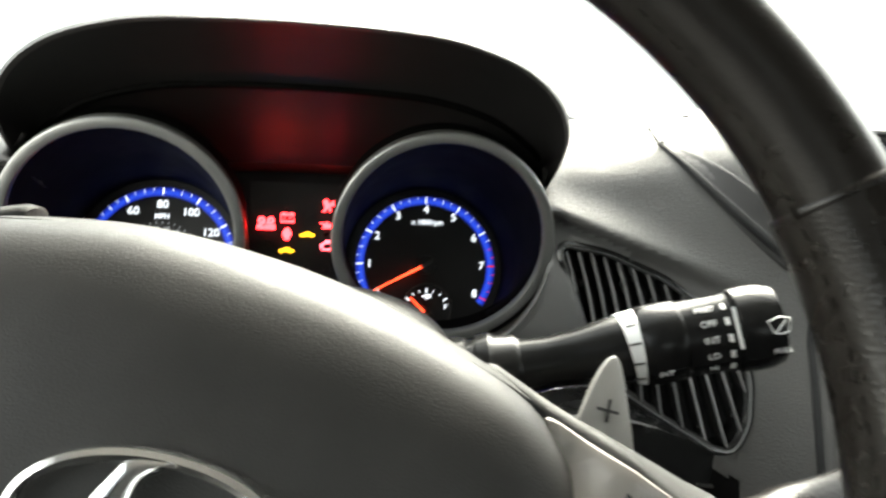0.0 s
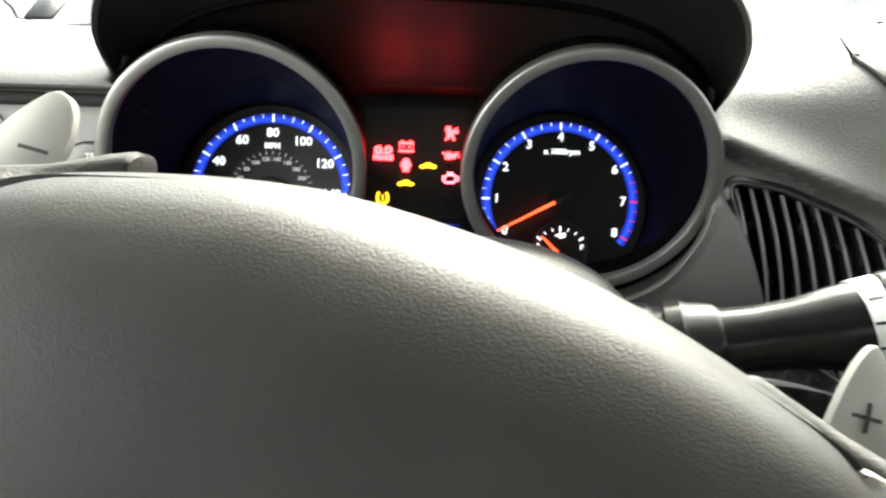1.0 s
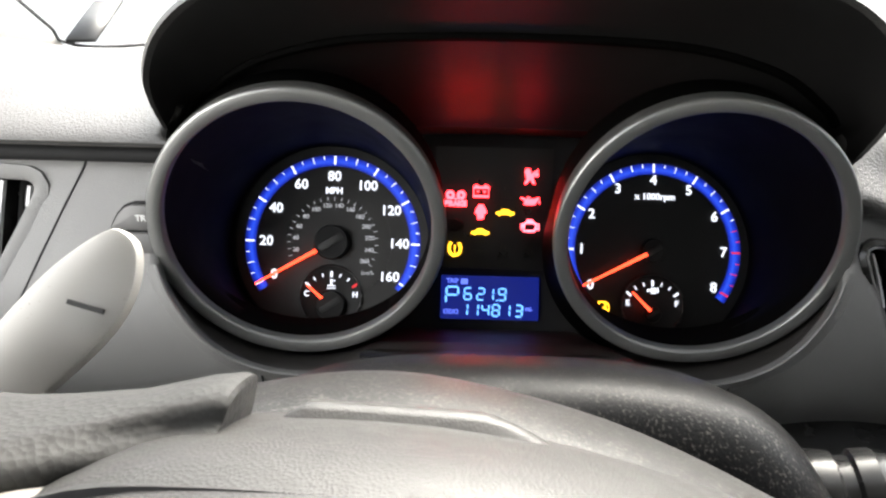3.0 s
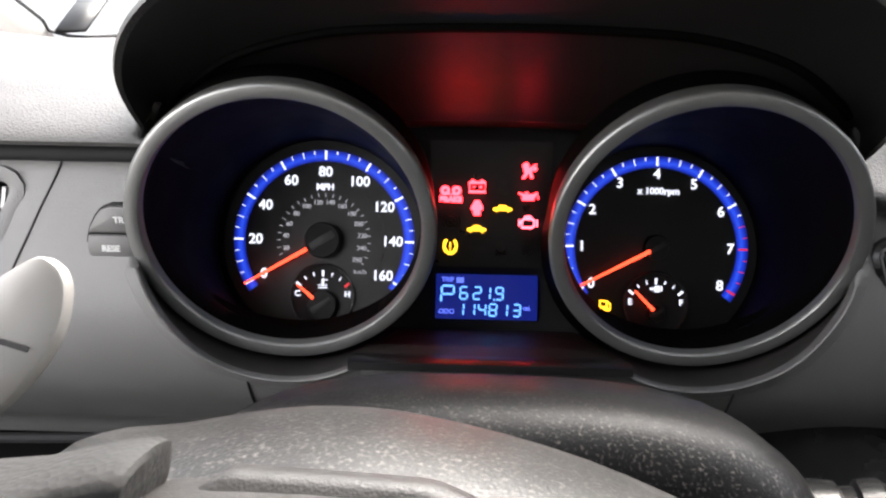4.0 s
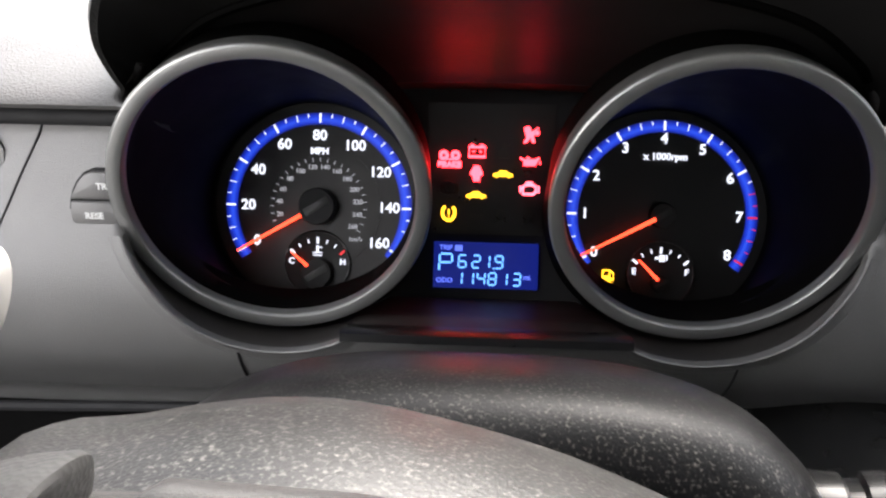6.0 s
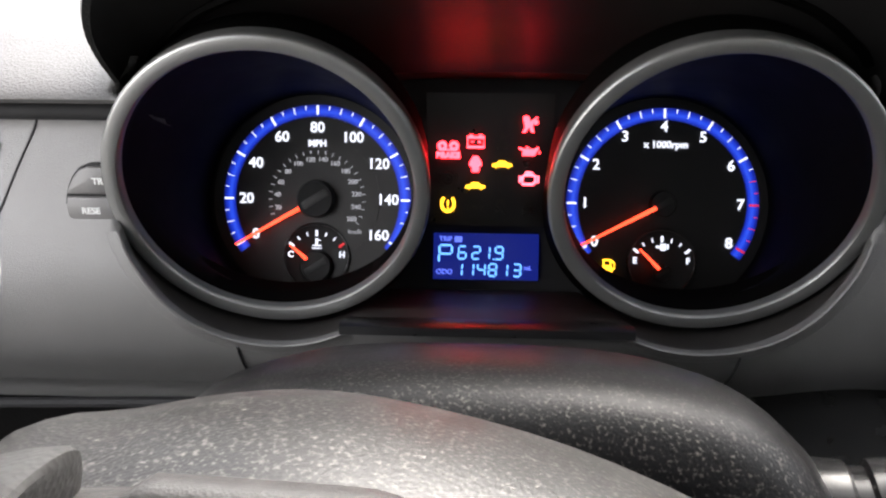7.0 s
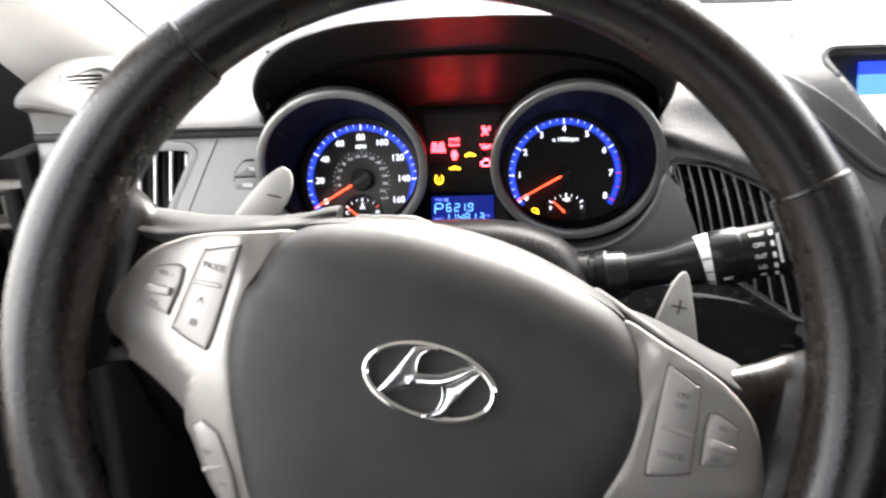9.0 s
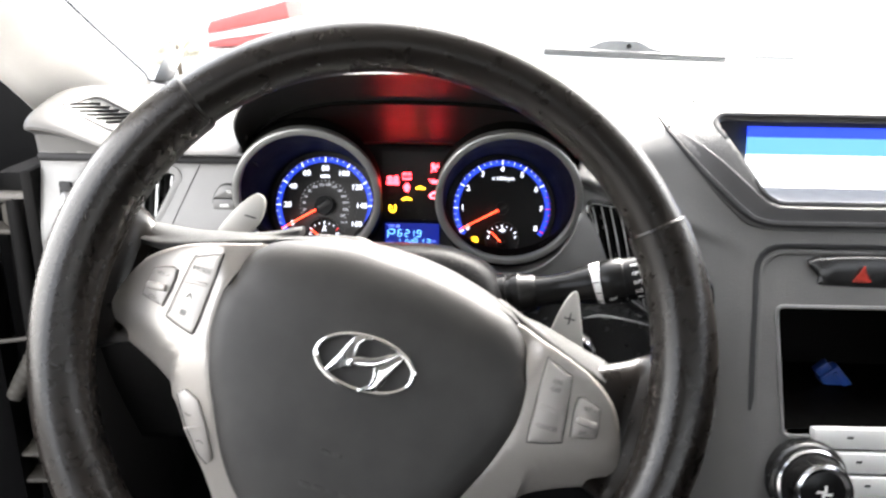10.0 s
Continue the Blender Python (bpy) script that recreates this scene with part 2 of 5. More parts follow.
def band(r0, r1, a0, a1, y, n=72, thick=0.0004):
    """A flat arc of some thickness, from angle a0 to a1 in degrees."""
    rings = []
    for i in range(n + 1):
        a = radians(a0 + (a1 - a0) * i / n)
        c, s = math.cos(a), math.sin(a)
        rings.append([(r0 * c, y, r0 * s), (r1 * c, y, r1 * s), (r1 * c, y + thick, r1 * s), (r0 * c, y + thick, r0 * s)])
    return loft(rings, True, True, True)


def tube(points, radius, n=10, closed=False):
    """A round bar along points."""
    pts = [Vector(p) for p in points]
    rings, m = [], len(pts)
    for i, p in enumerate(pts):
        d = ((pts[(i + 1) % m] - pts[i - 1]) if closed else (pts[min(i + 1, m - 1)] - pts[max(i - 1, 0)])).normalized()
        u = d.cross(Vector((0.013, 0.21, 1))).normalized()
        v = d.cross(u)
        r = radius(i / (m - 1)) if callable(radius) else radius
        rings.append([tuple(p + r * (math.cos(2 * math.pi * k / n) * u + math.sin(2 * math.pi * k / n) * v)) for k in range(n)])
    if closed:
        rings.append(rings[0])
        bm = loft(rings)
        bmesh.ops.remove_doubles(bm, verts=bm.verts[:], dist=1e-6)
        return bm
    return loft(rings, True, True, True)


def words(text, size, align="CENTER", depth=0.0003, bold=0.0):
    """Letters as a mesh that stands in x and z, facing -y."""
    cu = bpy.data.curves.new("letters", "FONT")
    cu.body, cu.size, cu.align_x, cu.align_y = text, size, align, "CENTER"
    cu.extrude, cu.resolution_u, cu.offset = depth, 3, bold
    ob = bpy.data.objects.new("letters", cu)
    scene.collection.objects.link(ob)
    me = bpy.data.meshes.new_from_object(ob.evaluated_get(bpy.context.evaluated_depsgraph_get()))
    bpy.data.objects.remove(ob)
    bm = bmesh.new()
    bm.from_mesh(me)
    bpy.data.meshes.remove(me)
    bpy.data.curves.remove(cu)
    bmesh.ops.remove_doubles(bm, verts=bm.verts[:], dist=1e-6)
    bm.transform(pose(0, 0, 0, 90, 0, 0))
    return bm


def shifted(bm, x=0, y=0, z=0, ry=0):
    bm.transform(pose(x, y, z, 0, ry, 0))
    return bm


# ---- dashboard ----
DRIVER = [(0.62, 1.025), (0.40, 1.03), (0.15, 1.03), (0.0, 1.025), (-0.055, 1.017), (-0.083, 1.004), (-0.080, 0.985), (-0.0855, 0.96),
          (-0.0955, 0.92), (-0.0915, 0.887), (-0.0710, 0.858), (-0.0480, 0.832), (-0.020, 0.74), (0.04, 0.62)]
CENTRE = [(0.62, 1.04), (0.40, 1.045), (0.15, 1.052), (0.03, 1.055), (-0.038, 1.047), (-0.078, 1.028), (-0.099, 1.0), (-0.118, 0.96),
          (-0.136, 0.92), (-0.157, 0.88), (-0.18, 0.83), (-0.198, 0.79), (-0.22, 0.73), (-0.24, 0.62)]
RIGHT = [(0.62, 1.025), (0.40, 1.03), (0.15, 1.033), (0.030, 1.028), (-0.034, 1.0225), (-0.062, 1.008), (-0.076, 0.986), (-0.0875, 0.960)] + DRIVER[8:]
PER = 12
D_LINE, C_LINE, R_LINE = smooth_open(DRIVER, PER), smooth_open(CENTRE, PER), smooth_open(RIGHT, PER)


def ease(a, b, x):
    t = min(max((x - a) / (b - a), 0), 1)
    return t * t * (3 - 2 * t)


def stack_weight(x):
    return ease(0.20, 0.31, x) * (1 - ease(0.56, 0.68, x))


def brow(x):
    """Height of the lower edge of the overhanging upper dashboard."""
    return 1.0 if x < 0.1 else 0.979 - 0.36 * max(0.0, x - 0.165)


def dash_line(x):
    w = stack_weight(x)
    out = []
    zb, e = brow(x), 0.002 if x < 0.1 else 0.007
    v = ease(0.10, 0.18, x)
    for a, b, c in zip(D_LINE, C_LINE, R_LINE):
        a = (a[0] * (1 - v) + c[0] * v, a[1] * (1 - v) + c[1] * v)
        y, z = a[0] * (1 - w) + b[0] * w, a[1] * (1 - w) + b[1] * w
        if y < 0.1:
            d = z - zb
            y += (1 - w) * (-0.013 * math.exp(-(d / 0.016) ** 2) * ease(-e, e, d) + 0.004 * math.exp(-(d / 0.02) ** 2) * ease(e, -e, d))
        z += 0.024 * ease(-0.25, -0.340, x) * ease(0.22, -0.03, y) * ease(0.984, 1.006, z) if y < 0.22 else 0.0
        out.append((x, y, z))
    return out


def dash_y(x, z):
    """How far back the dashboard's front face lies at that height."""
    pts = dash_line(x)[4 * PER + 4:]
    return float(np.interp(-z, [-p[2] for p in pts], [p[1] for p in pts]))


RING_X, RING_Z = 0.095, 0.9583
LOBE = 0.0665
RIM_X, RIM_Y, RIM_Z, RIM_K = 0.0943, -0.0878, 0.9614, 0.993
low = []
for a in range(22, -128, -6):
    lr = LOBE - 0.0040 * min(max(-a / 30, 0), 1)
    low.append((RING_X + lr * math.cos(radians(a)), RING_Z - 0.004 + lr * math.sin(radians(a))))
HOOD_CX = 0.005
ARCH = [(0.148, 0.984), (0.1545, 1.0), (0.158, 1.018), (0.1565, 1.031), (0.148, 1.046), (0.133, 1.059), (0.112, 1.069), (0.077, 1.077), (0.035, 1.0795), (0.0, 1.080)]
arch_right = smooth_open(ARCH, 4)
ARCH_LINE = [(HOOD_CX + x, z) for x, z in arch_right] + [(HOOD_CX - x, z) for x, z in arch_right[-2::-1]]
mouth = [(x, z) for x, z in ARCH_LINE] + [(-x, z) for x, z in low] + [(x, z) for x, z in low[::-1]]
VENT_L = [(-0.308, 0.983), (-0.2165, 0.981), (-0.2275, 0.959), (-0.239, 0.937), (-0.264, 0.902), (-0.308, 0.893)]
VENT_R = [(0.168, 0.962), (0.20, 0.957), (0.235, 0.943), (0.264, 0.921), (0.276, 0.896), (0.274, 0.866), (0.266, 0.844), (0.240, 0.854), (0.203, 0.875)]
RADIO = [(0.331, 0.887), (0.512, 0.887), (0.512, 0.787), (0.333, 0.787)]
SCREEN = rounded([(0.284, 1.040), (0.52, 1.0405), (0.52, 0.9735), (0.329, 0.9735)], [0.016, 0.006, 0.006, 0.014], 7)


def inside(p, pts):
    x, z = p
    hit, n = False, len(pts)
    for i in range(n):
        (x0, z0), (x1, z1) = pts[i], pts[(i + 1) % n]
        if (z0 > z) != (z1 > z) and x < (x1 - x0) * (z - z0) / (z1 - z0) + x0:
            hit = not hit
    return hit


def nearest(p, pts):
    best, n = None, len(pts)
    p = np.array(p)
    for i in range(n):
        a, b = np.array(pts[i]), np.array(pts[(i + 1) % n])
        s = min(max(((p - a) @ (b - a)) / max((b - a) @ (b - a), 1e-12), 0), 1)
        q = a + s * (b - a)
        d = np.linalg.norm(p - q)
        if best is None or d < best[0]:
            best = (d, q)
    return best[1]


def sheet_with_holes(xs, holes, first):
    """The dashboard's skin, with openings cut through its front."""
    lines = [dash_line(x) for x in xs]
    n = len(lines[0])
    kill, touch = set(), {}
    for i in range(len(xs) - 1):
        for j in range(2 * PER, n - 1):
            cx = (xs[i] + xs[i + 1]) / 2
            cz = (lines[i][j][2] + lines[i + 1][j + 1][2]) / 2
            cy = lines[i][j][1]
            for h in holes:
                if (j >= first and inside((cx, cz), h)) or (h is mouth_hole and cy < 0.05 and cz > 0.99 and abs(cx - HOOD_CX) < 0.137):
                    kill.add((i, j))
                    for v in ((i, j), (i + 1, j), (i, j + 1), (i + 1, j + 1)):
                        touch[v] = h
    grid = [[list(p) for p in l] for l in lines]
    for (i, j), h in touch.items():
        around = [(i - 1, j - 1), (i - 1, j), (i, j - 1), (i, j)]
        if all(a in kill for a in around):
            continue
        x, y, z = lines[i][j]
        if j < first:
            continue
        q = nearest((x, z), h)
        grid[i][j] = [float(q[0]), y if j < first + 3 else dash_y(float(q[0]), float(q[1])), float(q[1])]
    bm = bmesh.new()
    vs = [[bm.verts.new(p) for p in l] for l in grid]
    for i in range(len(xs) - 1):
        for j in range(n - 1):
            if (i, j) not in kill:
                bm.faces.new((vs[i][j], vs[i][j + 1], vs[i + 1][j + 1], vs[i + 1][j]))
    bmesh.ops.delete(bm, geom=[v for v in bm.verts if not v.link_faces], context="VERTS")
    return bm


XS = [-0.345 + 0.004 * i for i in range(218)] + [0.535 + 0.02 * i for i in range(28)]
dashboard = thing("dashboard", pose(0, 0.2, 0.62), "dark grey grained plastic dashboard below the windscreen", "dashboard", kind="structure")
RING_HOLES = [[(s * RIM_X + 0.0676 * math.cos(a), RIM_Z + 0.0676 * math.sin(a)) for a in np.linspace(0, 2 * math.pi, 49)[:-1]] for s in (-1, 1)]
LOBE_C = (RING_X, RING_Z - 0.004)


def spread(x, z, d):
    """A point of a dial's lobe moved outwards by d."""
    c = Vector((math.copysign(LOBE_C[0], x), LOBE_C[1]))
    v = Vector((x, z)) - c
    return tuple(c + v * (1 + d / v.length))


mouth_hole = [spread(x, z, 0.0020) if z < 0.935 else (x, z) for x, z in mouth]
skin = sheet_with_holes(XS, [mouth_hole, *RING_HOLES, VENT_L, VENT_R, RADIO, SCREEN], 4 * PER - 4)
# low faces on the driver's side get the plastic darkened for shade
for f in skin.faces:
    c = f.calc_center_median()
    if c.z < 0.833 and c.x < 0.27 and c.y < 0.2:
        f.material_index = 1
    elif c.z < brow(c.x) - 0.001 and c.x < 0.215 and c.y < 0.1 and c.z < 1.0:
        f.material_index = 2
skin_ob = part("dash_skin", skin, [DASH, DASH_SHADED_TRIM, PANEL], dashboard, in_world=True)
thick = skin_ob.modifiers.new("thickness", "SOLIDIFY")
thick.thickness, thick.offset = 0.004, -1


def frame_strip(outline, width, lift, depth, closed=True):
    """A raised rim round an opening, with rounded section."""
    n = len(outline)
    rings = []
    c = np.mean(outline, axis=0)
    for i, p in enumerate(outline):
        p = np.array(p)
        d = np.array(outline[(i + 1) % n]) - np.array(outline[i - 1])
        nrm = np.array([d[1], -d[0]]) / (np.linalg.norm(d) + 1e-9)
        if nrm @ (p - c) < 0:
            nrm = -nrm
        y = dash_y(p[0], p[1])
        o = p + nrm * width
        m = p + nrm * width * 0.5
        rings.append([(p[0], y + depth, p[1]), (p[0], y - lift * 0.6, p[1]), (m[0], y - lift, m[1]), (o[0], y - lift * 0.5, o[1]), (o[0], y + 0.003, o[1])])
    rings.append(rings[0])
    return loft(rings, False)


# black strip as the shade in the gap under the overhanging upper dashboard
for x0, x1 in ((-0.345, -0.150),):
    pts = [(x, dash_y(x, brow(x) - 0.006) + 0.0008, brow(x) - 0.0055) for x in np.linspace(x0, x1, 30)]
    part("gap_shade", tube(pts, 0.0042, 10), MATT, dashboard, "black strip as shade in the gap between upper and lower dashboard", in_world=True)
joint = [(x, dash_y(x, z) - 0.0001, z) for x, z in smooth_open([(-0.193, 0.994), (-0.203, 0.974), (-0.213, 0.953), (-0.232, 0.915), (-0.262, 0.875)], 5)]
part("seam", tube(joint, 0.0005, 6), MATT, dashboard, in_world=True)
seam = [(-0.113, dash_y(-0.113, z) - 0.0006, z) for z in np.linspace(0.890, 0.836, 12)]
part("seam", tube(seam, 0.0006, 6), MATT, dashboard, in_world=True)
part("seam", tube([(0.113, dash_y(0.113, p[2]) - 0.0006, p[2]) for p in seam], 0.0006, 6), MATT, dashboard, in_world=True)
gap = [(x, dash_y(x, 0.835) - 0.001, 0.835 - 0.03 * abs(x + 0.05)) for x in np.linspace(-0.345, -0.075, 30)]
part("groove", tube(gap, 0.003, 8), MATT, dashboard, in_world=True)

for s in (-1, 1):
    strip = []
    for d, lift in ((0.0062, -0.0004), (0.0056, 0.0003), (0.0040, 0.0005), (0.0018, 0.0007), (0.0011, 0.0015), (0.0004, 0.0016), (-0.0001, 0.0009), (0.0, -0.0002), (0.0, -0.0035)):
        strip.append([(s * px, dash_y(px, pz) - lift, pz) for px, pz in (spread(x, z, d) for x, z in low[5:])])
    part("mouth_edge", loft(strip, False), PANEL, dashboard, "rounded lip under a dial", in_world=True)

# ---- instrument hood ----
hood = thing("instrument_hood", pose(0, -0.03, 1.0), "grained dark grey hood over the gauges, black inside", "dashboard hood")


def arch_at(y_top, y_side, grow, zlift=0.0, flat=0.0):
    out = []
    for x, z in ARCH_LINE:
        h = ((z - 0.984) / 0.096) ** 0.7
        out.append((HOOD_CX + (x - HOOD_CX) * grow, y_side + (y_top - y_side) * h, 0.984 + (z - 0.984) * (1 - flat) + (zlift if zlift > 0 else zlift * min(1.0, 1.25 * h))))
    return out


outer = [arch_at(-0.132, -0.060, 1.0), arch_at(-0.136, -0.064, 1.006, 0.0015), arch_at(-0.133, -0.062, 1.016, 0.0035), arch_at(-0.12, -0.055, 1.025, 0.0045),
         arch_at(-0.08, -0.04, 1.04, 0.005), arch_at(-0.03, -0.02, 1.07, 0.001, 0.02), arch_at(0.06, 0.02, 1.12, -0.004, 0.12), arch_at(0.16, 0.07, 1.18, -0.012, 0.30), arch_at(0.26, 0.12, 1.25, -0.02, 0.5)]
part("hood_shell", loft(outer, False), DASH, hood, in_world=True)
inner = [arch_at(-0.132, -0.060, 1.0), arch_at(-0.115, -0.05, 0.997, -0.007), arch_at(-0.092, -0.04, 1.0, -0.020), arch_at(-0.075, -0.03, 1.0, -0.0305),
         arch_at(-0.04, -0.01, 1.0, -0.054), arch_at(-0.014, 0.016, 1.0, -0.0712), arch_at(-0.009, 0.02, 1.0, -0.078), arch_at(0.030, 0.04, 1.0, -0.088)]


def clear_of_tunnels(p):
    """Lifts a point of the lining out of the tunnels that lead back to the dials."""
    x, y, z = p
    if not -0.10 < y < 0.05:
        return p
    t = (y + 0.088) / 0.088
    c = Vector((math.copysign(RIM_X, x), RIM_Z - 0.026 * t))
    d = Vector((x, z)) - c
    k = max(1.0, (0.0680 - 0.002 * t) / d.length)
    return (c[0] + d[0] * k, y, c[1] + d[1] * k)


inner = [[clear_of_tunnels(p) for p in row] for row in inner]
part("hood_lining", loft(inner, False), HOOD_IN, hood, "black lining under the hood", in_world=True)
# near-black bar laid on the lining as the shade of a crease
part("crease_shade", tube([(x, y - 0.0006, z) for x, y, z in arch_at(-0.078, -0.030, 1.0, -0.0285)[14:-14]], 0.0026, 8), TUNNEL, hood, "black strip as shade in a crease across the lining", in_world=True)


def flared(k):
    """The mouth with its lobes spread about the dials' centres."""
    out = []
    for x, z in mouth:
        cx = RING_X if x > 0 else -RING_X
        out.append((cx + (x - cx) * k, 0.954 + (z - 0.954) * k) if z < 0.985 else (x, z))
    return out


def clear_of_rings(pts, r):
    """Keeps a line of the well outside the dial rings."""
    out = []
    for x, z in pts:
        c = Vector((math.copysign(RIM_X, x), RIM_Z))
        d = Vector((x, z)) - c
        out.append(tuple(c + d * max(1.0, r / max(d.length, 1e-6))) if z < 0.985 and abs(x) > 0.052 else (x, z))
    return out


lip_line = [q if q[1] > 0.93 else p for p, q in zip(mouth, clear_of_rings(mouth, 0.0712))]
sleeve = [[(x, dash_y(x, min(z, 0.99)) + 0.0020, z) for x, z in lip_line], [(x, -0.084, z) for x, z in clear_of_rings(flared(1.0), 0.0708)], [(x, -0.066, z) for x, z in clear_of_rings(flared(1.0), 0.0722)],
          [(x, -0.052, z) for x, z in flared(1.16)], [(x, 0.0, z) for x, z in flared(1.38)], [(x, 0.05, z) for x, z in flared(1.38)]]

# ---- instrument cluster ----
TILT_D = 18.9
cluster = thing("instrument_cluster", pose(0, 0, 0.93, -TILT_D, 0, 0), "lit instrument cluster with two dials and warning lamps", "instrument cluster")


part("face_plate", box(0.36, 0.004, 0.20, 0.001, pose(0, 0.0045, 0.025)), MATT, cluster)
part("lamp_panel", prism([(-0.033, 0.060), (0.037, 0.060), (0.034, -0.012), (-0.030, -0.012)], 0.0012, 0.003), BLACK, cluster)
part("sleeve", loft([r[len(ARCH_LINE) - 1:] for r in sleeve], False), DISH, cluster, "dark grey well round the dials", in_world=True)
LX = np.linspace(-0.065, 0.065, 12)
ledge = loft([[(x, -0.0985, 0.9005) for x in LX], [(x, -0.0975, 0.9040) for x in LX], [(x, -0.094, 0.9045) for x in LX], [(x, -0.06, 0.8925) for x in LX], [(x, -0.012, 0.8740) for x in LX]], False)
part("ledge", ledge, BLACK, cluster, "glossy black ledge below the dials", in_world=True)
DIAL_X, DIAL_Z = 0.0937, 0.0010
A0, A1 = 210.0, -30.0


def dial(name, x, label, face=DIAL):
    g = part(name, lathe([(0.0575, 0.002), (0.0575, 0.0), (0.0, 0.0)], 72), face, cluster, label, at=pose(x, 0, DIAL_Z))
    return g


def blue_ring(parent):
    """The lit blue rim, brightest along its inner half."""
    for r0, r1, m in ((0.0452, 0.0458, G_BLUEDIM), (0.0458, 0.0471, G_BLUE), (0.0471, 0.0489, G_BLUEHOT), (0.0489, 0.0503, G_BLUE), (0.0503, 0.0516, G_BLUEDIM)):
        part("blue_band", band(r0, r1, A1 - 5, A0 + 5, -0.0006), m, parent)


def ticks(parent, count, minor, r_out, long, short, wide, colour, red_from=None):
    total = count * minor
    for i in range(total + 1):
        big = i % minor == 0
        a = A0 + (A1 - A0) * i / total
        ln = long if big else short * (1.0 if (i % minor) * 2 == minor else 0.6)
        w = wide if big else wide * 0.42
        bm = box(ln, 0.0004, w)
        bm.transform(Matrix.Rotation(-radians(a), 4, "Y") @ Matrix.Translation((r_out - ln / 2, -0.0012, 0)))
        red = red_from is not None and i >= red_from
        part("tick", bm, G_REDTICK if red else colour, parent)


def numerals(parent, texts, r, size, colour, a0=A0, a1=A1, dz=0.0):
    for i, s in enumerate(texts):
        a = radians(a0 + (a1 - a0) * i / (len(texts) - 1))
        if s:
            part("numeral", shifted(words(s, size, bold=size * 0.016), r * math.cos(a), -0.0012, r * math.sin(a) + dz), colour, parent)


def needle(parent, angle, r0, r1, w, name="needle"):
    c = math.cos(radians(angle)), math.sin(radians(angle))
    pts = [(r0, w), (r1, w * 0.5), (r1, -w * 0.5), (r0, -w)]
    bm = prism([(p * c[0] - q * c[1], p * c[1] + q * c[0]) for p, q in pts], -0.0060, -0.0048, 0.0003)
    return part(name, bm, G_NEEDLE, parent, "lit red needle")


def cap(parent, r, height, material=DIAL):
    c = part("needle_cap", lathe([(r, -0.0005), (r, -height * 0.8), (r * 0.93, -height), (0.0, -height)], 40), material, parent, "dark needle hub")
    part("slot", box(r * 1.5, 0.0006, r * 0.42, 0.0002, pose(0, -height - 0.0001, 0, 0, -32, 0)), DARKPRINT, c)
    return c


speedo = dial("speedometer", -DIAL_X + 0.0015, "speedometer dial in miles per hour with blue rim", DIALGREY)
blue_ring(speedo)
part("inner_disc", lathe([(0.0345, -0.0002), (0.0345, -0.0007), (0.0, -0.0007)], 64), DIALGREY, speedo)
ticks(speedo, 8, 4, 0.0512, 0.0051, 0.0036, 0.0011, G_WHITE)
numerals(speedo, ["0", "20", "40", "60", "80", "100", "120", "140", "160"], 0.0390, 0.0080, G_WHITE)
part("lettering", shifted(words("MPH", 0.0050, bold=0.00016), 0, -0.0012, 0.0304), G_WHITE, speedo)
km = ["", "20", "40", "60", "80", "100", "120", "140", "160", "180", "200", "220", "240", "260"]
numerals(speedo, km, 0.0219, 0.0036, G_DIM, 211, -29)
for i in range(27):
    a = radians(208 - 238 * i / 26)
    bm = box(0.0021, 0.0003, 0.00045)
    bm.transform(Matrix.Rotation(-a, 4, "Y") @ Matrix.Translation((0.0258, -0.0012, 0)))
    part("tick", bm, G_DIM, speedo)
part("lettering", shifted(words("km/h", 0.0036), 0.021, -0.0012, -0.0175), G_DIM, speedo)
needle(speedo, 210.0, 0.0083, 0.0505, 0.0011)
cap(speedo, 0.0101, 0.008, MATT)

tacho = dial("tachometer", DIAL_X + 0.0016, "tachometer dial with blue rim and red zone")
blue_ring(tacho)
ticks(tacho, 8, 4, 0.0512, 0.0051, 0.0036, 0.0011, G_WHITE, 26)
numerals(tacho, list("012345678"), 0.0415, 0.0080, G_WHITE)
part("lettering", shifted(words("x 1000rpm", 0.0053, bold=0.00012), 0.001, -0.0012, 0.0318), G_WHITE, tacho)
needle(tacho, 207.5, 0.0046, 0.0500, 0.0011)
cap(tacho, 0.0070, 0.0046)


def small_gauge(parent, name, label, x, z, left, right, angle, r0):
    g = part(name, shifted(lathe([(0.0184, 0.0), (0.0184, -0.0010), (0.0176, -0.0010), (0.0172, -0.0008), (0.0, -0.0008)], 48), 0, 0, 0.0053), DIAL, parent, label, at=pose(x, 0, z))
    for i in range(7):
        a = radians(140 - 100 * i / 6)
        big = i in (0, 3, 6)
        bm = box(0.0034 if big else 0.0022, 0.0003, 0.0013 if big else 0.0007)
        bm.transform(Matrix.Rotation(-a, 4, "Y") @ Matrix.Translation((0.0180, -0.0013, 0.0)))
        part("tick", bm, G_REDTICK if right == "H" and i == 6 else G_WHITE, g)
    part("numeral", shifted(words(left, 0.0046, bold=0.00012), -0.0143, -0.0013, 0.0062), G_WHITE, g)
    part("numeral", shifted(words(right, 0.0046, bold=0.00012), 0.0141, -0.0013, 0.0062), G_WHITE, g)
    needle(g, angle, r0, 0.0178, 0.0009)
    part("gauge_ring", tube([(0.0180 * math.cos(a), -0.0011, 0.0053 + 0.0180 * math.sin(a)) for a in np.linspace(0, 2 * math.pi, 61)[:-1]], 0.0006, 6, True), BLACK, g)
    cap(g, 0.0086 if r0 > 0.005 else 0.005, 0.005 if r0 > 0.005 else 0.0035)
    return g


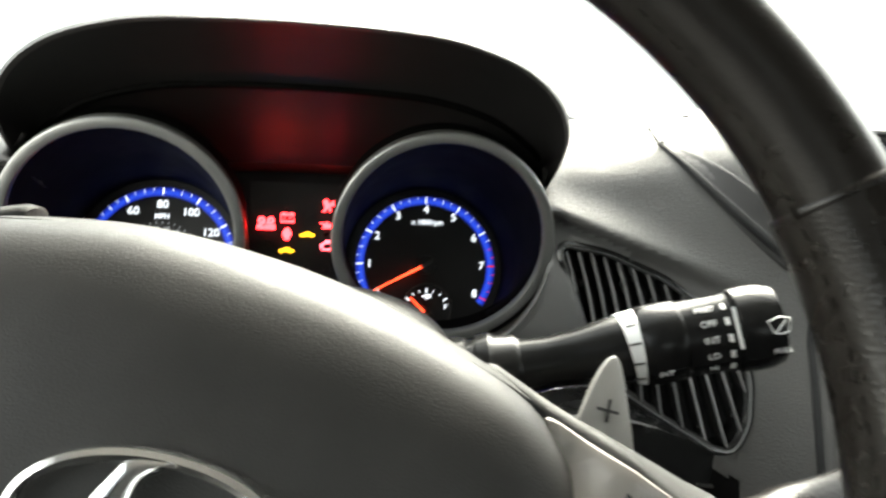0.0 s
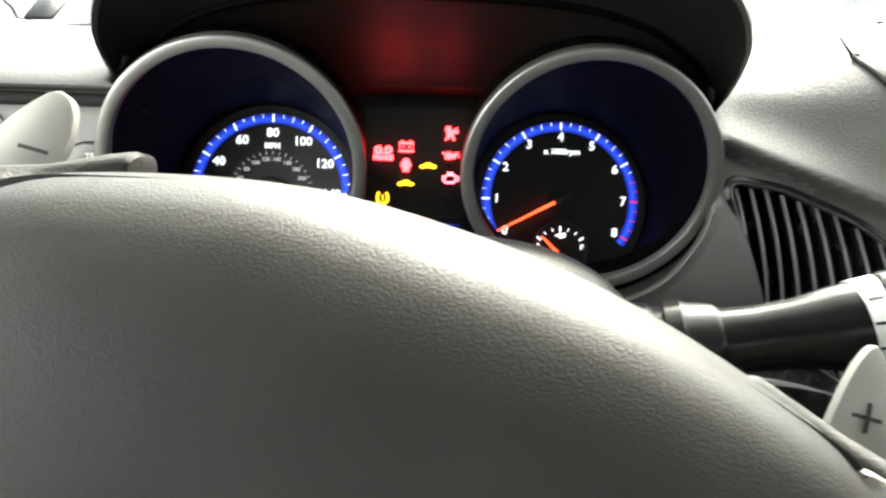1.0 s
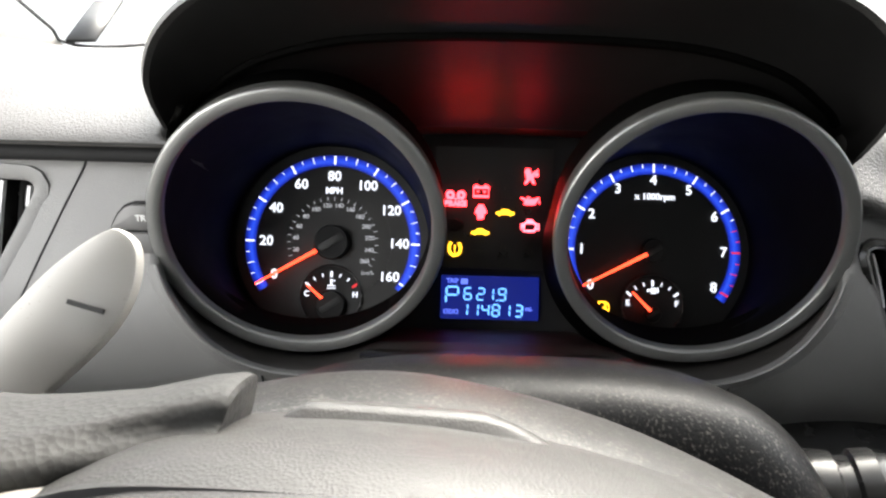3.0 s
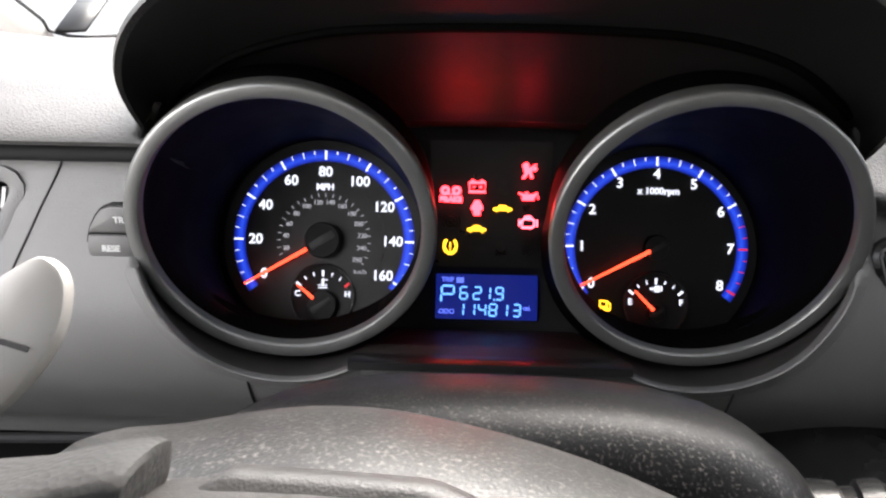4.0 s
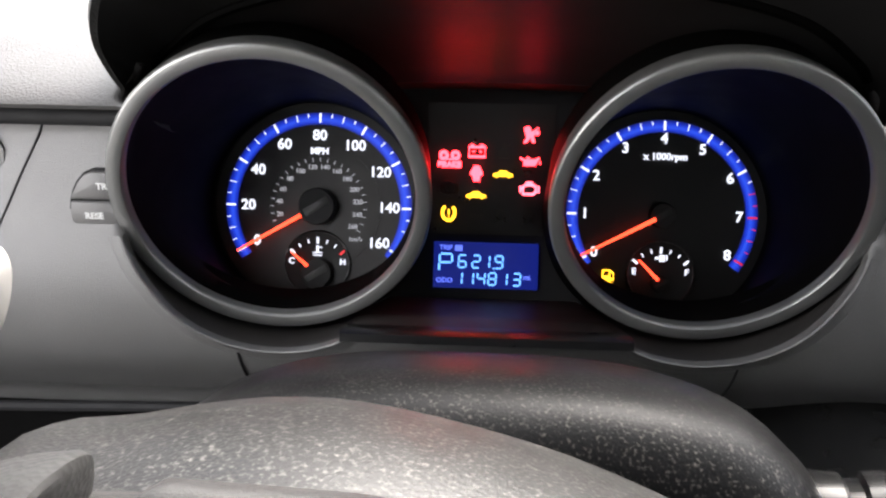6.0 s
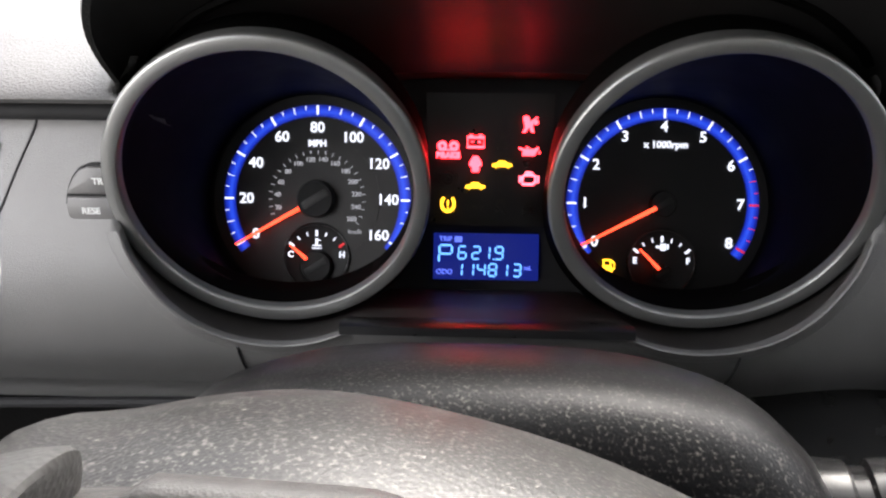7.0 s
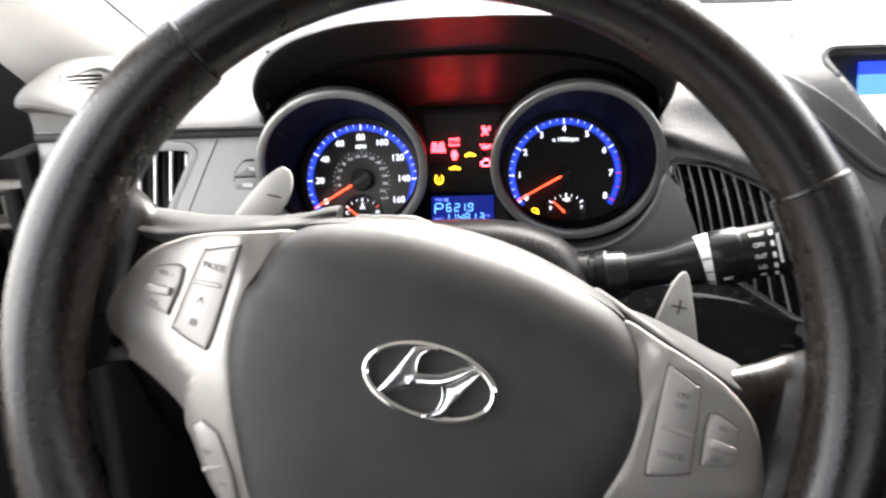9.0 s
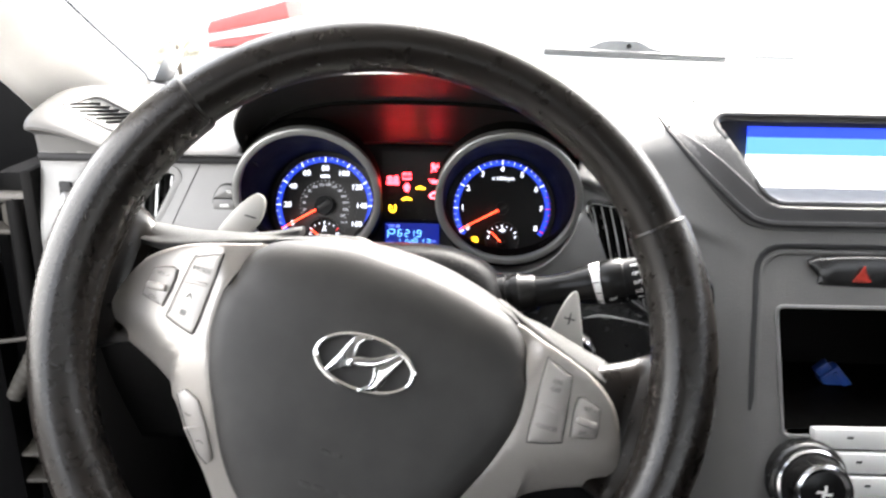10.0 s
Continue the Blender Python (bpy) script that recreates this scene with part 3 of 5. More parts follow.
temp = small_gauge(speedo, "temperature_gauge", "small coolant temperature gauge", 0.0, -0.0366, "C", "H", 140, 0.0060)
part("symbol", merge(box(0.0013, 0.0003, 0.0042, 0, pose(0, -0.0013, 0.0130)), box(0.0030, 0.0003, 0.0006, 0, pose(0.001, -0.0013, 0.0142)), box(0.0052, 0.0003, 0.0006, 0, pose(0, -0.0013, 0.0112)), box(0.0052, 0.0003, 0.0006, 0, pose(0, -0.0013, 0.0098))), G_WHITE, temp)
fuel = small_gauge(tacho, "fuel_gauge", "small fuel gauge showing empty", 0.0004, -0.0369, "E", "F", 135, 0.0028)
part("symbol", merge(box(0.0030, 0.0003, 0.0036, 0.0003, pose(0.0006, -0.0013, 0.0137)), box(0.0009, 0.0003, 0.0030, 0, pose(0.0031, -0.0013, 0.0140)), box(0.0020, 0.0003, 0.0014, 0, pose(-0.0022, -0.0013, 0.0138))), G_WHITE, fuel)
fl = merge(box(0.0046, 0.0003, 0.0034, 0.0001, pose(0, 0, -0.0016)), box(0.0046, 0.0003, 0.0008, 0, pose(0, 0, 0.0030)), box(0.0008, 0.0003, 0.0034, 0, pose(-0.0019, 0, 0.0014)), box(0.0008, 0.0003, 0.0034, 0, pose(0.0019, 0, 0.0014)), box(0.0062, 0.0003, 0.0009, 0, pose(0, 0, -0.0037)),
           tube([(0.0024, 0, 0.0026), (0.0038, 0, 0.0014), (0.0039, 0, -0.0020), (0.0030, 0, -0.0026), (0.0026, 0, -0.0010)], 0.0004, 6))
part("fuel_lamp", shifted(fl, -0.0288, -0.0012, -0.0336), G_AMBER, tacho, "amber low fuel lamp")


# warning lamps
def ring_line(pts, w):
    return tube([(x, 0, z) for x, z in pts], w, 6, True)


def lamp(name, x, z, bm, material, label):
    bm.transform(Matrix.Translation((x, -0.0002, z)))
    return part(name, bm, material, cluster, label)


def car_glyph(s=1.0):
    return prism([(p * s, q * s) for p, q in [(-0.0066, -0.0012), (-0.0060, 0.0006), (-0.0036, 0.0010), (-0.0018, 0.0026), (0.0020, 0.0026), (0.0038, 0.0010), (0.0062, 0.0006), (0.0066, -0.0012),
                  (0.0048, -0.0014), (0.0040, -0.0026), (0.0030, -0.0014), (-0.0030, -0.0014), (-0.0040, -0.0026), (-0.0048, -0.0014)]], -0.0004, 0.0)


lamp("brake_lamp", -0.0207, 0.0286, merge(shifted(words("BRAKE", 0.0042, bold=0.0004), 0, 0, -0.0027), ring_line([(x - 0.0032, z + 0.0024) for x, _, z in circle(0.0018, 14)], 0.0010), ring_line([(x + 0.0032, z + 0.0024) for x, _, z in circle(0.0018, 14)], 0.0010),
     box(0.0100, 0.0003, 0.0009, 0, pose(0, 0, 0.0003))), G_REDHOT, "red brake warning lamp")
lamp("battery_lamp", -0.0057, 0.0336, merge(ring_line([(-0.0044, -0.003), (0.0044, -0.003), (0.0044, 0.0022), (-0.0044, 0.0022)], 0.0008), box(0.0018, 0.0004, 0.0012, 0, pose(-0.0026, 0, 0.0032)), box(0.0018, 0.0004, 0.0012, 0, pose(0.0026, 0, 0.0032)),
     box(0.0016, 0.0004, 0.0007, 0, pose(-0.0019, 0, -0.0002)), box(0.0016, 0.0004, 0.0007, 0, pose(0.0019, 0, -0.0002)), box(0.0007, 0.0004, 0.0016, 0, pose(0.0019, 0, -0.0002))), G_REDHOT, "red battery warning lamp")
lamp("door_lamp", -0.0057, 0.0215, prism([(-0.0018, -0.0044), (-0.0022, -0.0014), (-0.0034, -0.0010), (-0.0034, 0.0004), (-0.0022, 0.0026), (-0.0014, 0.0042), (0.0014, 0.0042), (0.0022, 0.0026), (0.0034, 0.0004), (0.0034, -0.0010), (0.0022, -0.0014), (0.0018, -0.0044)], -0.0004, 0), G_REDHOT, "red open door warning lamp")
lamp("trunk_lamp", 0.0087, 0.0212, car_glyph(0.84), G_AMBER, "amber car shaped warning lamp")
lamp("car_lamp", -0.0057, 0.0094, car_glyph(0.84), G_AMBER, "amber car shaped warning lamp")
airbag = merge(shifted(lathe([(0.0019, 0.0), (0.0019, -0.0004), (0.0, -0.0004)], 16), -0.0016, 0, 0.0026), prism([(-0.0038, -0.0046), (-0.0022, -0.0014), (-0.0030, 0.0006), (0.0006, 0.0018), (0.0026, 0.0010), (0.0018, -0.0012), (0.0028, -0.0044), (0.0012, -0.0044), (0.0, -0.0018), (-0.0020, -0.0046)], -0.0004, 0),
               box(0.0040, 0.0004, 0.0008, 0, pose(0.0028, 0, 0.0026, 0, -35, 0)), shifted(lathe([(0.0013, 0.0), (0.0013, -0.0004), (0.0, -0.0004)], 14), 0.0036, 0, 0.0010))
lamp("airbag_lamp", 0.0231, 0.0432, airbag, G_REDHOT, "red airbag warning lamp")
oil = merge(prism([(-0.0034, -0.0022), (-0.0034, 0.0004), (-0.0056, 0.0016), (-0.0052, 0.0024), (-0.0026, 0.0014), (0.0026, 0.0014), (0.0050, 0.0026), (0.0054, 0.0018), (0.0030, -0.0022)], -0.0004, 0), box(0.0018, 0.0004, 0.0008, 0, pose(-0.0008, 0, 0.0022)), box(0.0007, 0.0004, 0.0016, 0, pose(0.0056, 0, -0.0004)))
lamp("oil_lamp", 0.0231, 0.0284, oil, G_REDHOT, "red oil pressure warning lamp")
eng = merge(ring_line([(-0.0036, -0.0026), (0.0022, -0.0026), (0.0034, -0.0012), (0.0034, 0.0014), (0.0020, 0.0024), (-0.0022, 0.0024), (-0.0036, 0.0012)], 0.0008), box(0.0040, 0.0004, 0.0010, 0, pose(-0.0002, 0, 0.0038)), box(0.0010, 0.0004, 0.0036, 0, pose(-0.0050, 0, 0)), box(0.0010, 0.0004, 0.0040, 0, pose(0.0049, 0, 0)),
            box(0.0018, 0.0004, 0.0010, 0, pose(-0.0040, 0, 0)))
lamp("engine_lamp", 0.0235, 0.0134, eng, G_ENGINE, "glowing engine warning lamp")
tp = merge(tube([(0.0034 * math.cos(radians(a)) * (1.0 if abs(a - 270) < 100 else 1), 0, 0.0004 + 0.0042 * math.sin(radians(a))) for a in range(125, 416, 15)], 0.0009, 6), box(0.0009, 0.0004, 0.0030, 0, pose(0, 0, 0.0008)), box(0.0009, 0.0004, 0.0009, 0, pose(0, 0, -0.0018)))
lamp("tyre_lamp", -0.0204, -0.0008, tp, G_AMBER, "amber tyre pressure warning lamp")

# lamps that have gone out: only their dull print is left
belt = merge(shifted(lathe([(0.0015, 0.0), (0.0015, -0.0004), (0.0, -0.0004)], 14), 0.0002, 0, 0.0032), prism([(-0.0034, -0.0040), (-0.0022, 0.0006), (-0.0008, 0.0016), (0.0012, 0.0016), (0.0026, 0.0006), (0.0036, -0.0040)], -0.0004, 0.0),
             box(0.0046, 0.0004, 0.0008, 0, pose(0.0020, 0, 0.0024, 0, -50, 0)))
lamp("seat_belt_lamp", 0.0087, 0.0338, belt, LAMP_OFF, "unlit seat belt lamp")
brk = merge(ring_line([(x, z) for x, _, z in circle(0.0034, 22)], 0.0006), ring_line([(x, z) for x, _, z in circle(0.0016, 14)], 0.0005),
            *[tube([(k * 0.0048 * math.cos(a), 0, 0.0048 * math.sin(a)) for a in np.linspace(-0.7, 0.7, 9)], 0.0005, 6) for k in (-1, 1)])
lamp("anti_lock_lamp", -0.0204, 0.0134, brk, LAMP_OFF, "unlit anti-lock brake lamp")
lamp("tyre_monitor_lamp", -0.0057, -0.0024, words("TPMS", 0.0044, bold=0.0002), LAMP_OFF, "unlit tyre monitor lamp")
for x in (0.0083, 0.0232):
    skid = merge(prism([(-0.0024, 0.0012), (-0.0016, 0.0038), (0.0016, 0.0038), (0.0024, 0.0012)], -0.0004, 0.0), box(0.0012, 0.0004, 0.0014, 0, pose(-0.0018, 0, 0.0003)), box(0.0012, 0.0004, 0.0014, 0, pose(0.0018, 0, 0.0003)),
                 *[tube([(k * 0.0030, 0, -0.0040), (k * 0.0006, 0, -0.0026), (k * 0.0028, 0, -0.0012)], 0.0005, 6) for k in (-1, 1)])
    lamp("skid_lamp", x, -0.0012, skid, LAMP_OFF, "unlit skid control lamp")

# liquid crystal display
lcd = part("trip_display", box(0.0574, 0.0016, 0.0254, 0.0004), G_LCDBACK, cluster, "blue trip and odometer display", at=pose(0.0008, 0.0002, -0.0290))
SEGS = {"0": "abcdef", "1": "bc", "2": "abged", "3": "abgcd", "4": "fgbc", "5": "afgcd", "6": "afgedc", "7": "abc", "8": "abcdefg", "9": "abcdfg", "P": "abefg"}


def digit(ch, x, z, w, h, t):
    bars = []
    spots = {"a": (0, h, 1), "g": (0, 0, 1), "d": (0, -h, 1), "f": (-w, h / 2, 0), "b": (w, h / 2, 0), "e": (-w, -h / 2, 0), "c": (w, -h / 2, 0)}
    for s in SEGS[ch]:
        dx, dz, flat = spots[s]
        bars.append(box(2 * w - t * 0.7 if flat else t, 0.0004, t if flat else h - t * 0.7, 0, pose(x + dx + dz * 0.06, -0.0011, z + dz)))
    return merge(*bars)


part("digit", digit("P", -0.0221, 0.0013, 0.0034, 0.0047, 0.0012), G_LCD, lcd)
for ch, x in zip("6219", (-0.0129, -0.0053, 0.0020, 0.0072)):
    part("digit", digit(ch, x - (0.0020 if ch == "1" else 0), 0.0021, 0.0020, 0.0034, 0.0010), G_LCD, lcd)
part("point", box(0.0010, 0.0004, 0.0010, 0, pose(0.0043, -0.0011, -0.0014)), G_LCD, lcd)
for ch, x in zip("114813", (-0.0129, -0.0067, -0.0024, 0.0037, 0.0118, 0.0171)):
    part("digit", digit(ch, x - (0.0020 if ch == "1" else 0), -0.0072, 0.0020, 0.0033, 0.0010), G_LCD, lcd)
for s, x, z, k in (("TRIP", -0.0220, 0.0094, 0.0036), ("ODO", -0.0226, -0.0086, 0.0038), ("mi.", 0.0229, -0.0059, 0.0036)):
    part("lettering", shifted(words(s, k, bold=0.0001), x, -0.0011, z), G_LCDDIM, lcd)
part("mark", box(0.0042, 0.0004, 0.0032, 0, pose(-0.0151, -0.0011, 0.0093)), G_LCDDIM, lcd)

# dial tunnels with silver rings
for sgn in (-1, 1):
    rm = pose(sgn * RIM_X, RIM_Y, RIM_Z, 12.4, 0, -sgn * 2.8) @ Matrix.Scale(RIM_K, 4)
    prof = [(0.0626, 0.006), (0.0627, 0.0024), (0.0630, 0.0010), (0.0635, 0.0002), (0.0641, 0.0), (0.0684, -0.0005), (0.0693, 0.0000), (0.0699, 0.0012), (0.0699, 0.005), (0.069, 0.014)]
    rg = part("dial_ring", lathe(prof, 96), RING, cluster, "satin silver dial ring", in_world=False)
    rg.matrix_basis = world_of(cluster).inverted() @ rm
    front = [rm @ Vector(p) for p in circle(0.0626, 96, 0.0050)]
    edge = [rm @ Vector(p) for p in circle(0.0621, 96, 0.014)]
    dm = world_of(cluster) @ pose(sgn * DIAL_X, 0, 0)
    back = [dm @ Vector(p) for p in circle(0.0580, 96, -0.001)]
    mid = [a.lerp(b, 0.55) for a, b in zip(edge, back)]
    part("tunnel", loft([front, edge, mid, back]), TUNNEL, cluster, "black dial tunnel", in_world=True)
    o1 = [rm @ Vector(p) for p in circle(0.0694, 96, 0.010)]
    o2 = [rm @ Vector(p) for p in circle(0.0690, 96, 0.030)]
    o3 = [dm @ Vector(p) for p in circle(0.0625, 96, 0.003)]
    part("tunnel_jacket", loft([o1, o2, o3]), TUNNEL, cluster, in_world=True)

# ---- steering wheel ----
HUB = (-0.008, -0.385, 0.945)
WHEEL_M = pose(*HUB, -22.7, 0, 0) @ pose(0, 0, 0, 0, 16.5, 0)
wheel = thing("steering_wheel", WHEEL_M, "black leather steering wheel turned slightly, with silver spokes", "steering wheel")
RIM, TUBE = 0.1748, 0.0152
RIM_OFF = Matrix.Translation((0.0011, -0.0055, 0.0080))


def rim_arc(a0, a1, r_fun, n=120):
    rings = []
    for i in range(n + 1):
        a = radians(a0 + (a1 - a0) * i / n)
        r = r_fun(math.degrees(a))
        rings.append([((RIM + r * math.cos(b)) * math.cos(a), r * 1.08 * math.sin(b), (RIM + r * math.cos(b)) * math.sin(a)) for b in np.linspace(0, 2 * math.pi, 25)[:-1]])
    bm = loft(rings, True, True, True)
    bm.transform(RIM_OFF)
    return bm


def grip(a):
    return TUBE + 0.0016 + 0.0014 * math.exp(-((a - 170) / 22) ** 2) + 0.0014 * math.exp(-((a - 370) / 22) ** 2)


part("rim_top", rim_arc(40.6, 143.4, lambda a: TUBE), LEATHER, wheel, "smooth black leather top of the rim")
part("rim_grip", rim_arc(144.0, 400.0, grip, 220), LEATHER2, wheel, "worn grained leather grip of the rim")
for a in (40.3, 143.7):
    part("rim_seam", rim_arc(a - 0.5, a + 0.5, lambda q, a=a: TUBE + 0.0009 + 0.0006 * math.cos((q - a) * math.pi), 8), LEATHER, wheel)
st = []
for a in np.arange(42, 402, 2.2):
    q = radians(a)
    b = radians(164)
    r = TUBE - 0.0003 if 40 < a < 144 else grip(a)
    p = Vector(((RIM + r * math.cos(b)) * math.cos(q), -r * math.sin(b), (RIM + r * math.cos(b)) * math.sin(q)))
    bm = box(0.0009, 0.0011, 0.0034, 0)
    bm.transform(RIM_OFF @ Matrix.Translation(p) @ Matrix.Rotation(-q, 4, "Y"))
    st.append(bm)
tagged(part("stitching", merge(*st), LEATHER, wheel, "row of stitches inside the rim"), kind="stuff")

half = [(0, 0.0680), (0.030, 0.0652), (0.060, 0.0578), (0.077, 0.0500), (0.0890, 0.0350), (0.0930, 0.0115), (0.0932, -0.0095), (0.0875, -0.030), (0.078, -0.048), (0.066, -0.071), (0.050, -0.092), (0.030, -0.106), (0, -0.110)]
PAD = smooth_closed(half + [(-x, z + 0.0022 * ease(0.0, 0.03, x) * ease(0.005, 0.03, z)) for x, z in half[-2:0:-1]], 4)


def pad_ring(kx, kt, y):
    """One section of the cover: kx narrows it, kt lowers its upper half, less so beyond the flange."""
    up = float(np.interp(y, (0.0015, 0.0095, 0.019, 0.030, 0.041), (0.0, 0.004, 0.013, 0.024, 0.032)))
    return [(x * (kx if z < 0.02 else kx + (min(kt, kx) - kx) * 0.3), y, z * (kt + up * ease(-0.035, 0.015, x) if z > 0 else kx)) for x, z in PAD]


pad_rings = [pad_ring(k, t, y) for k, t, y in ((0.985, 0.965, 0.046), (1.0, 0.978, 0.041), (1.0, 0.976, 0.030), (1.0, 0.965, 0.019), (1.0, 0.938, 0.0095), (0.995, 0.89, 0.0015), (0.975, 0.82, -0.0045),
             (0.935, 0.74, -0.0080), (0.85, 0.64, -0.0105), (0.70, 0.52, -0.0125), (0.5, 0.36, -0.0137), (0.25, 0.18, -0.0148), (0.04, 0.03, -0.0150))]
part("airbag_cover", loft(pad_rings, True, True, True), PADM, wheel, "grained charcoal airbag cover")
flange = []
for x in np.linspace(-0.0605, 0.020, 44):
    z0 = 1.010 * (float(np.interp(abs(x), [p[0] for p in half[:5]], [p[1] for p in half[:5]])) + 0.0004 + (0.0022 * ease(0.0, 0.03, -x) if x < 0 else 0.0))
    up = ease(-0.0605, -0.0570, x) * ease(0.000, -0.035, x)
    flange.append([(x, y, z0 - 0.0050 + dz * (0.35 + 0.65 * up) - 0.0030 * ease(-0.030, 0.01, x)) for y, dz in ((0.0335, 0.0002), (0.0352, 0.0040), (0.0366, 0.0050), (0.0415, 0.0050), (0.0430, 0.0042), (0.0455, -0.003))])
part("cover_flange", loft(flange, False), PADM, wheel, "upright edge behind the airbag cover")
part("cover_gap", prism([(x * 1.012, z * (0.90 if z > 0.03 else 1.006)) for x, z in PAD], 0.0045, 0.030), MATT, wheel, "dark joint round the airbag cover")
for dx, dz in ((0.0, -0.052),):
    part("embossing", merge(box(0.005, 0.0006, 0.0022, 0.0003, pose(dx - 0.006, -0.0143, dz)), box(0.005, 0.0006, 0.0022, 0.0003, pose(dx + 0.001, -0.0143, dz))), PADM, wheel)
    part("embossing", merge(*[box(0.006, 0.0006, 0.0030, 0.0003, pose(-0.012 + 0.008 * i, -0.0127, -0.072)) for i in range(4)]), PADM, wheel)

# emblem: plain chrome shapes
def oval(k, y):
    return [((0.0274 + k) * math.cos(a), y, (0.0146 + k) * math.sin(a)) for a in np.linspace(0, 2 * math.pi, 65)[:-1]]


emblem = part("emblem", loft([oval(0.0018, -0.0130), oval(0.0019, -0.0170), oval(0.0013, -0.0188), oval(0.0, -0.0194), oval(-0.0012, -0.0188), oval(-0.0017, -0.0170), oval(-0.0017, -0.0130)]), EMBLEM, wheel, "oval chrome emblem")
def bar_shape(outline, lift):
    return plate_smooth(outline, lambda x, z: -0.0202 - lift + 3.0 * (x * x + z * z), 0.006, 4, 0.0012)


STROKE = [(-0.0208, -0.0104), (-0.0158, 0.0), (-0.0118, 0.0090), (-0.0086, 0.0134), (0.0006, 0.0146), (-0.0052, 0.0100), (-0.0062, 0.0040), (-0.0040, -0.0023), (-0.0086, -0.0050), (-0.0142, -0.0082)]
CROSS = [(-0.0090, -0.0030), (-0.0066, 0.0022), (0.0036, 0.0047), (0.0122, 0.0098), (0.0172, 0.0106), (0.0135, 0.0056), (0.0060, -0.0002), (-0.0030, -0.0026)]
SPOKE = [(0.0750, 0.0445), (0.0798, 0.0458), (0.0930, 0.0409), (0.1124, 0.0347), (0.1261, 0.0285), (0.1393, 0.0186), (0.1473, 0.0051), (0.1519, -0.0084), (0.1528, -0.0199), (0.1504, -0.0290), (0.1406, -0.0333), (0.1256, -0.0388), (0.1104, -0.0460), (0.0982, -0.0561), (0.0888, -0.0707), (0.0764, -0.0851), (0.0654, -0.0997), (0.0519, -0.1177), (0.0379, -0.1117), (0.0469, -0.0918), (0.0628, -0.0707), (0.0739, -0.0470), (0.0826, -0.0287), (0.0882, -0.0087), (0.0890, 0.0128), (0.0829, 0.0309)]
SPOKE = [(x + 0.075 * max(0.0, x - 0.090), z) for x, z in SPOKE]


def plate_smooth(outline, y_of, thick, per=4, inset=0.004, grid=0.0):
    """A gently curved plate with rounded edge: rings from the back, over the edge, to the middle of its front."""
    pts = smooth_closed(outline, per)
    c = np.mean(pts, axis=0)

    def ring(d, dy):
        out = []
        n = len(pts)
        for i, p in enumerate(pts):
            t = np.array(pts[(i + 1) % n]) - np.array(pts[i - 1])
            nr = np.array([t[1], -t[0]]) / (np.linalg.norm(t) + 1e-9)
            out.append((np.array(p), nr))
        area = sum(pts[i][0] * pts[(i + 1) % n][1] - pts[(i + 1) % n][0] * pts[i][1] for i in range(n))
        s = 1 if area > 0 else -1
        return [(p[0] - s * nr[0] * d, y_of(p[0] - s * nr[0] * d, p[1] - s * nr[1] * d) + dy, p[1] - s * nr[1] * d) for p, nr in out]
    bm = loft([ring(0, thick), ring(0, inset), ring(inset * 0.3, inset * 0.3), ring(inset, 0)], True, True, False)
    loop = [e for e in bm.edges if e.is_boundary]
    front = bmesh.ops.triangle_fill(bm, edges=loop, use_beauty=True)["geom"]
    if grid:
        # cut the front into a grid so that it can bend
        tags = [f for f in front if isinstance(f, bmesh.types.BMFace)]
        for axis, (lo, hi) in ((0, (min(p[0] for p in pts), max(p[0] for p in pts))), (2, (min(p[1] for p in pts), max(p[1] for p in pts)))):
            for v in np.arange(lo + grid, hi, grid):
                co, no = Vector((0, 0, 0)), Vector((0, 0, 0))
                co[axis], no[axis] = v, 1
                geom = list({e for f in tags for e in f.edges}) + list({q for f in tags for q in f.verts}) + tags
                res = bmesh.ops.bisect_plane(bm, geom=geom, dist=1e-6, plane_co=co, plane_no=no)
                tags = [f for f in res["geom"] if isinstance(f, bmesh.types.BMFace)]
        for q in {q for f in tags for q in f.verts}:
            q.co.y = y_of(q.co.x, q.co.z)
    return bm


for pts, lift in ((STROKE, 0.0), ([(-x, -z) for x, z in STROKE], 0.0), (CROSS, 0.0008)):
    part("emblem_bar", bar_shape(pts, lift), EMBLEM, emblem)


def spoke_y(x, z):
    d = max(0.0, float(np.interp(abs(x), (0.088, 0.100, 0.107, 0.129, 0.152), (-0.120, -0.056, -0.026, -0.0165, -0.0125))) - z)
    return -0.0085 + 0.0225 * min(max((abs(x) - 0.080) / 0.075, 0), 1) ** 1.15 + 0.0205 * ease(-0.015, -0.11, z) + 0.55 * d * d / (d + 0.005) + 0.011 * ease(0.098, 0.081, abs(x)) * ease(0.012, 0.040, z)


def mirrored(pts):
    return [(-x, z) for x, z in pts]


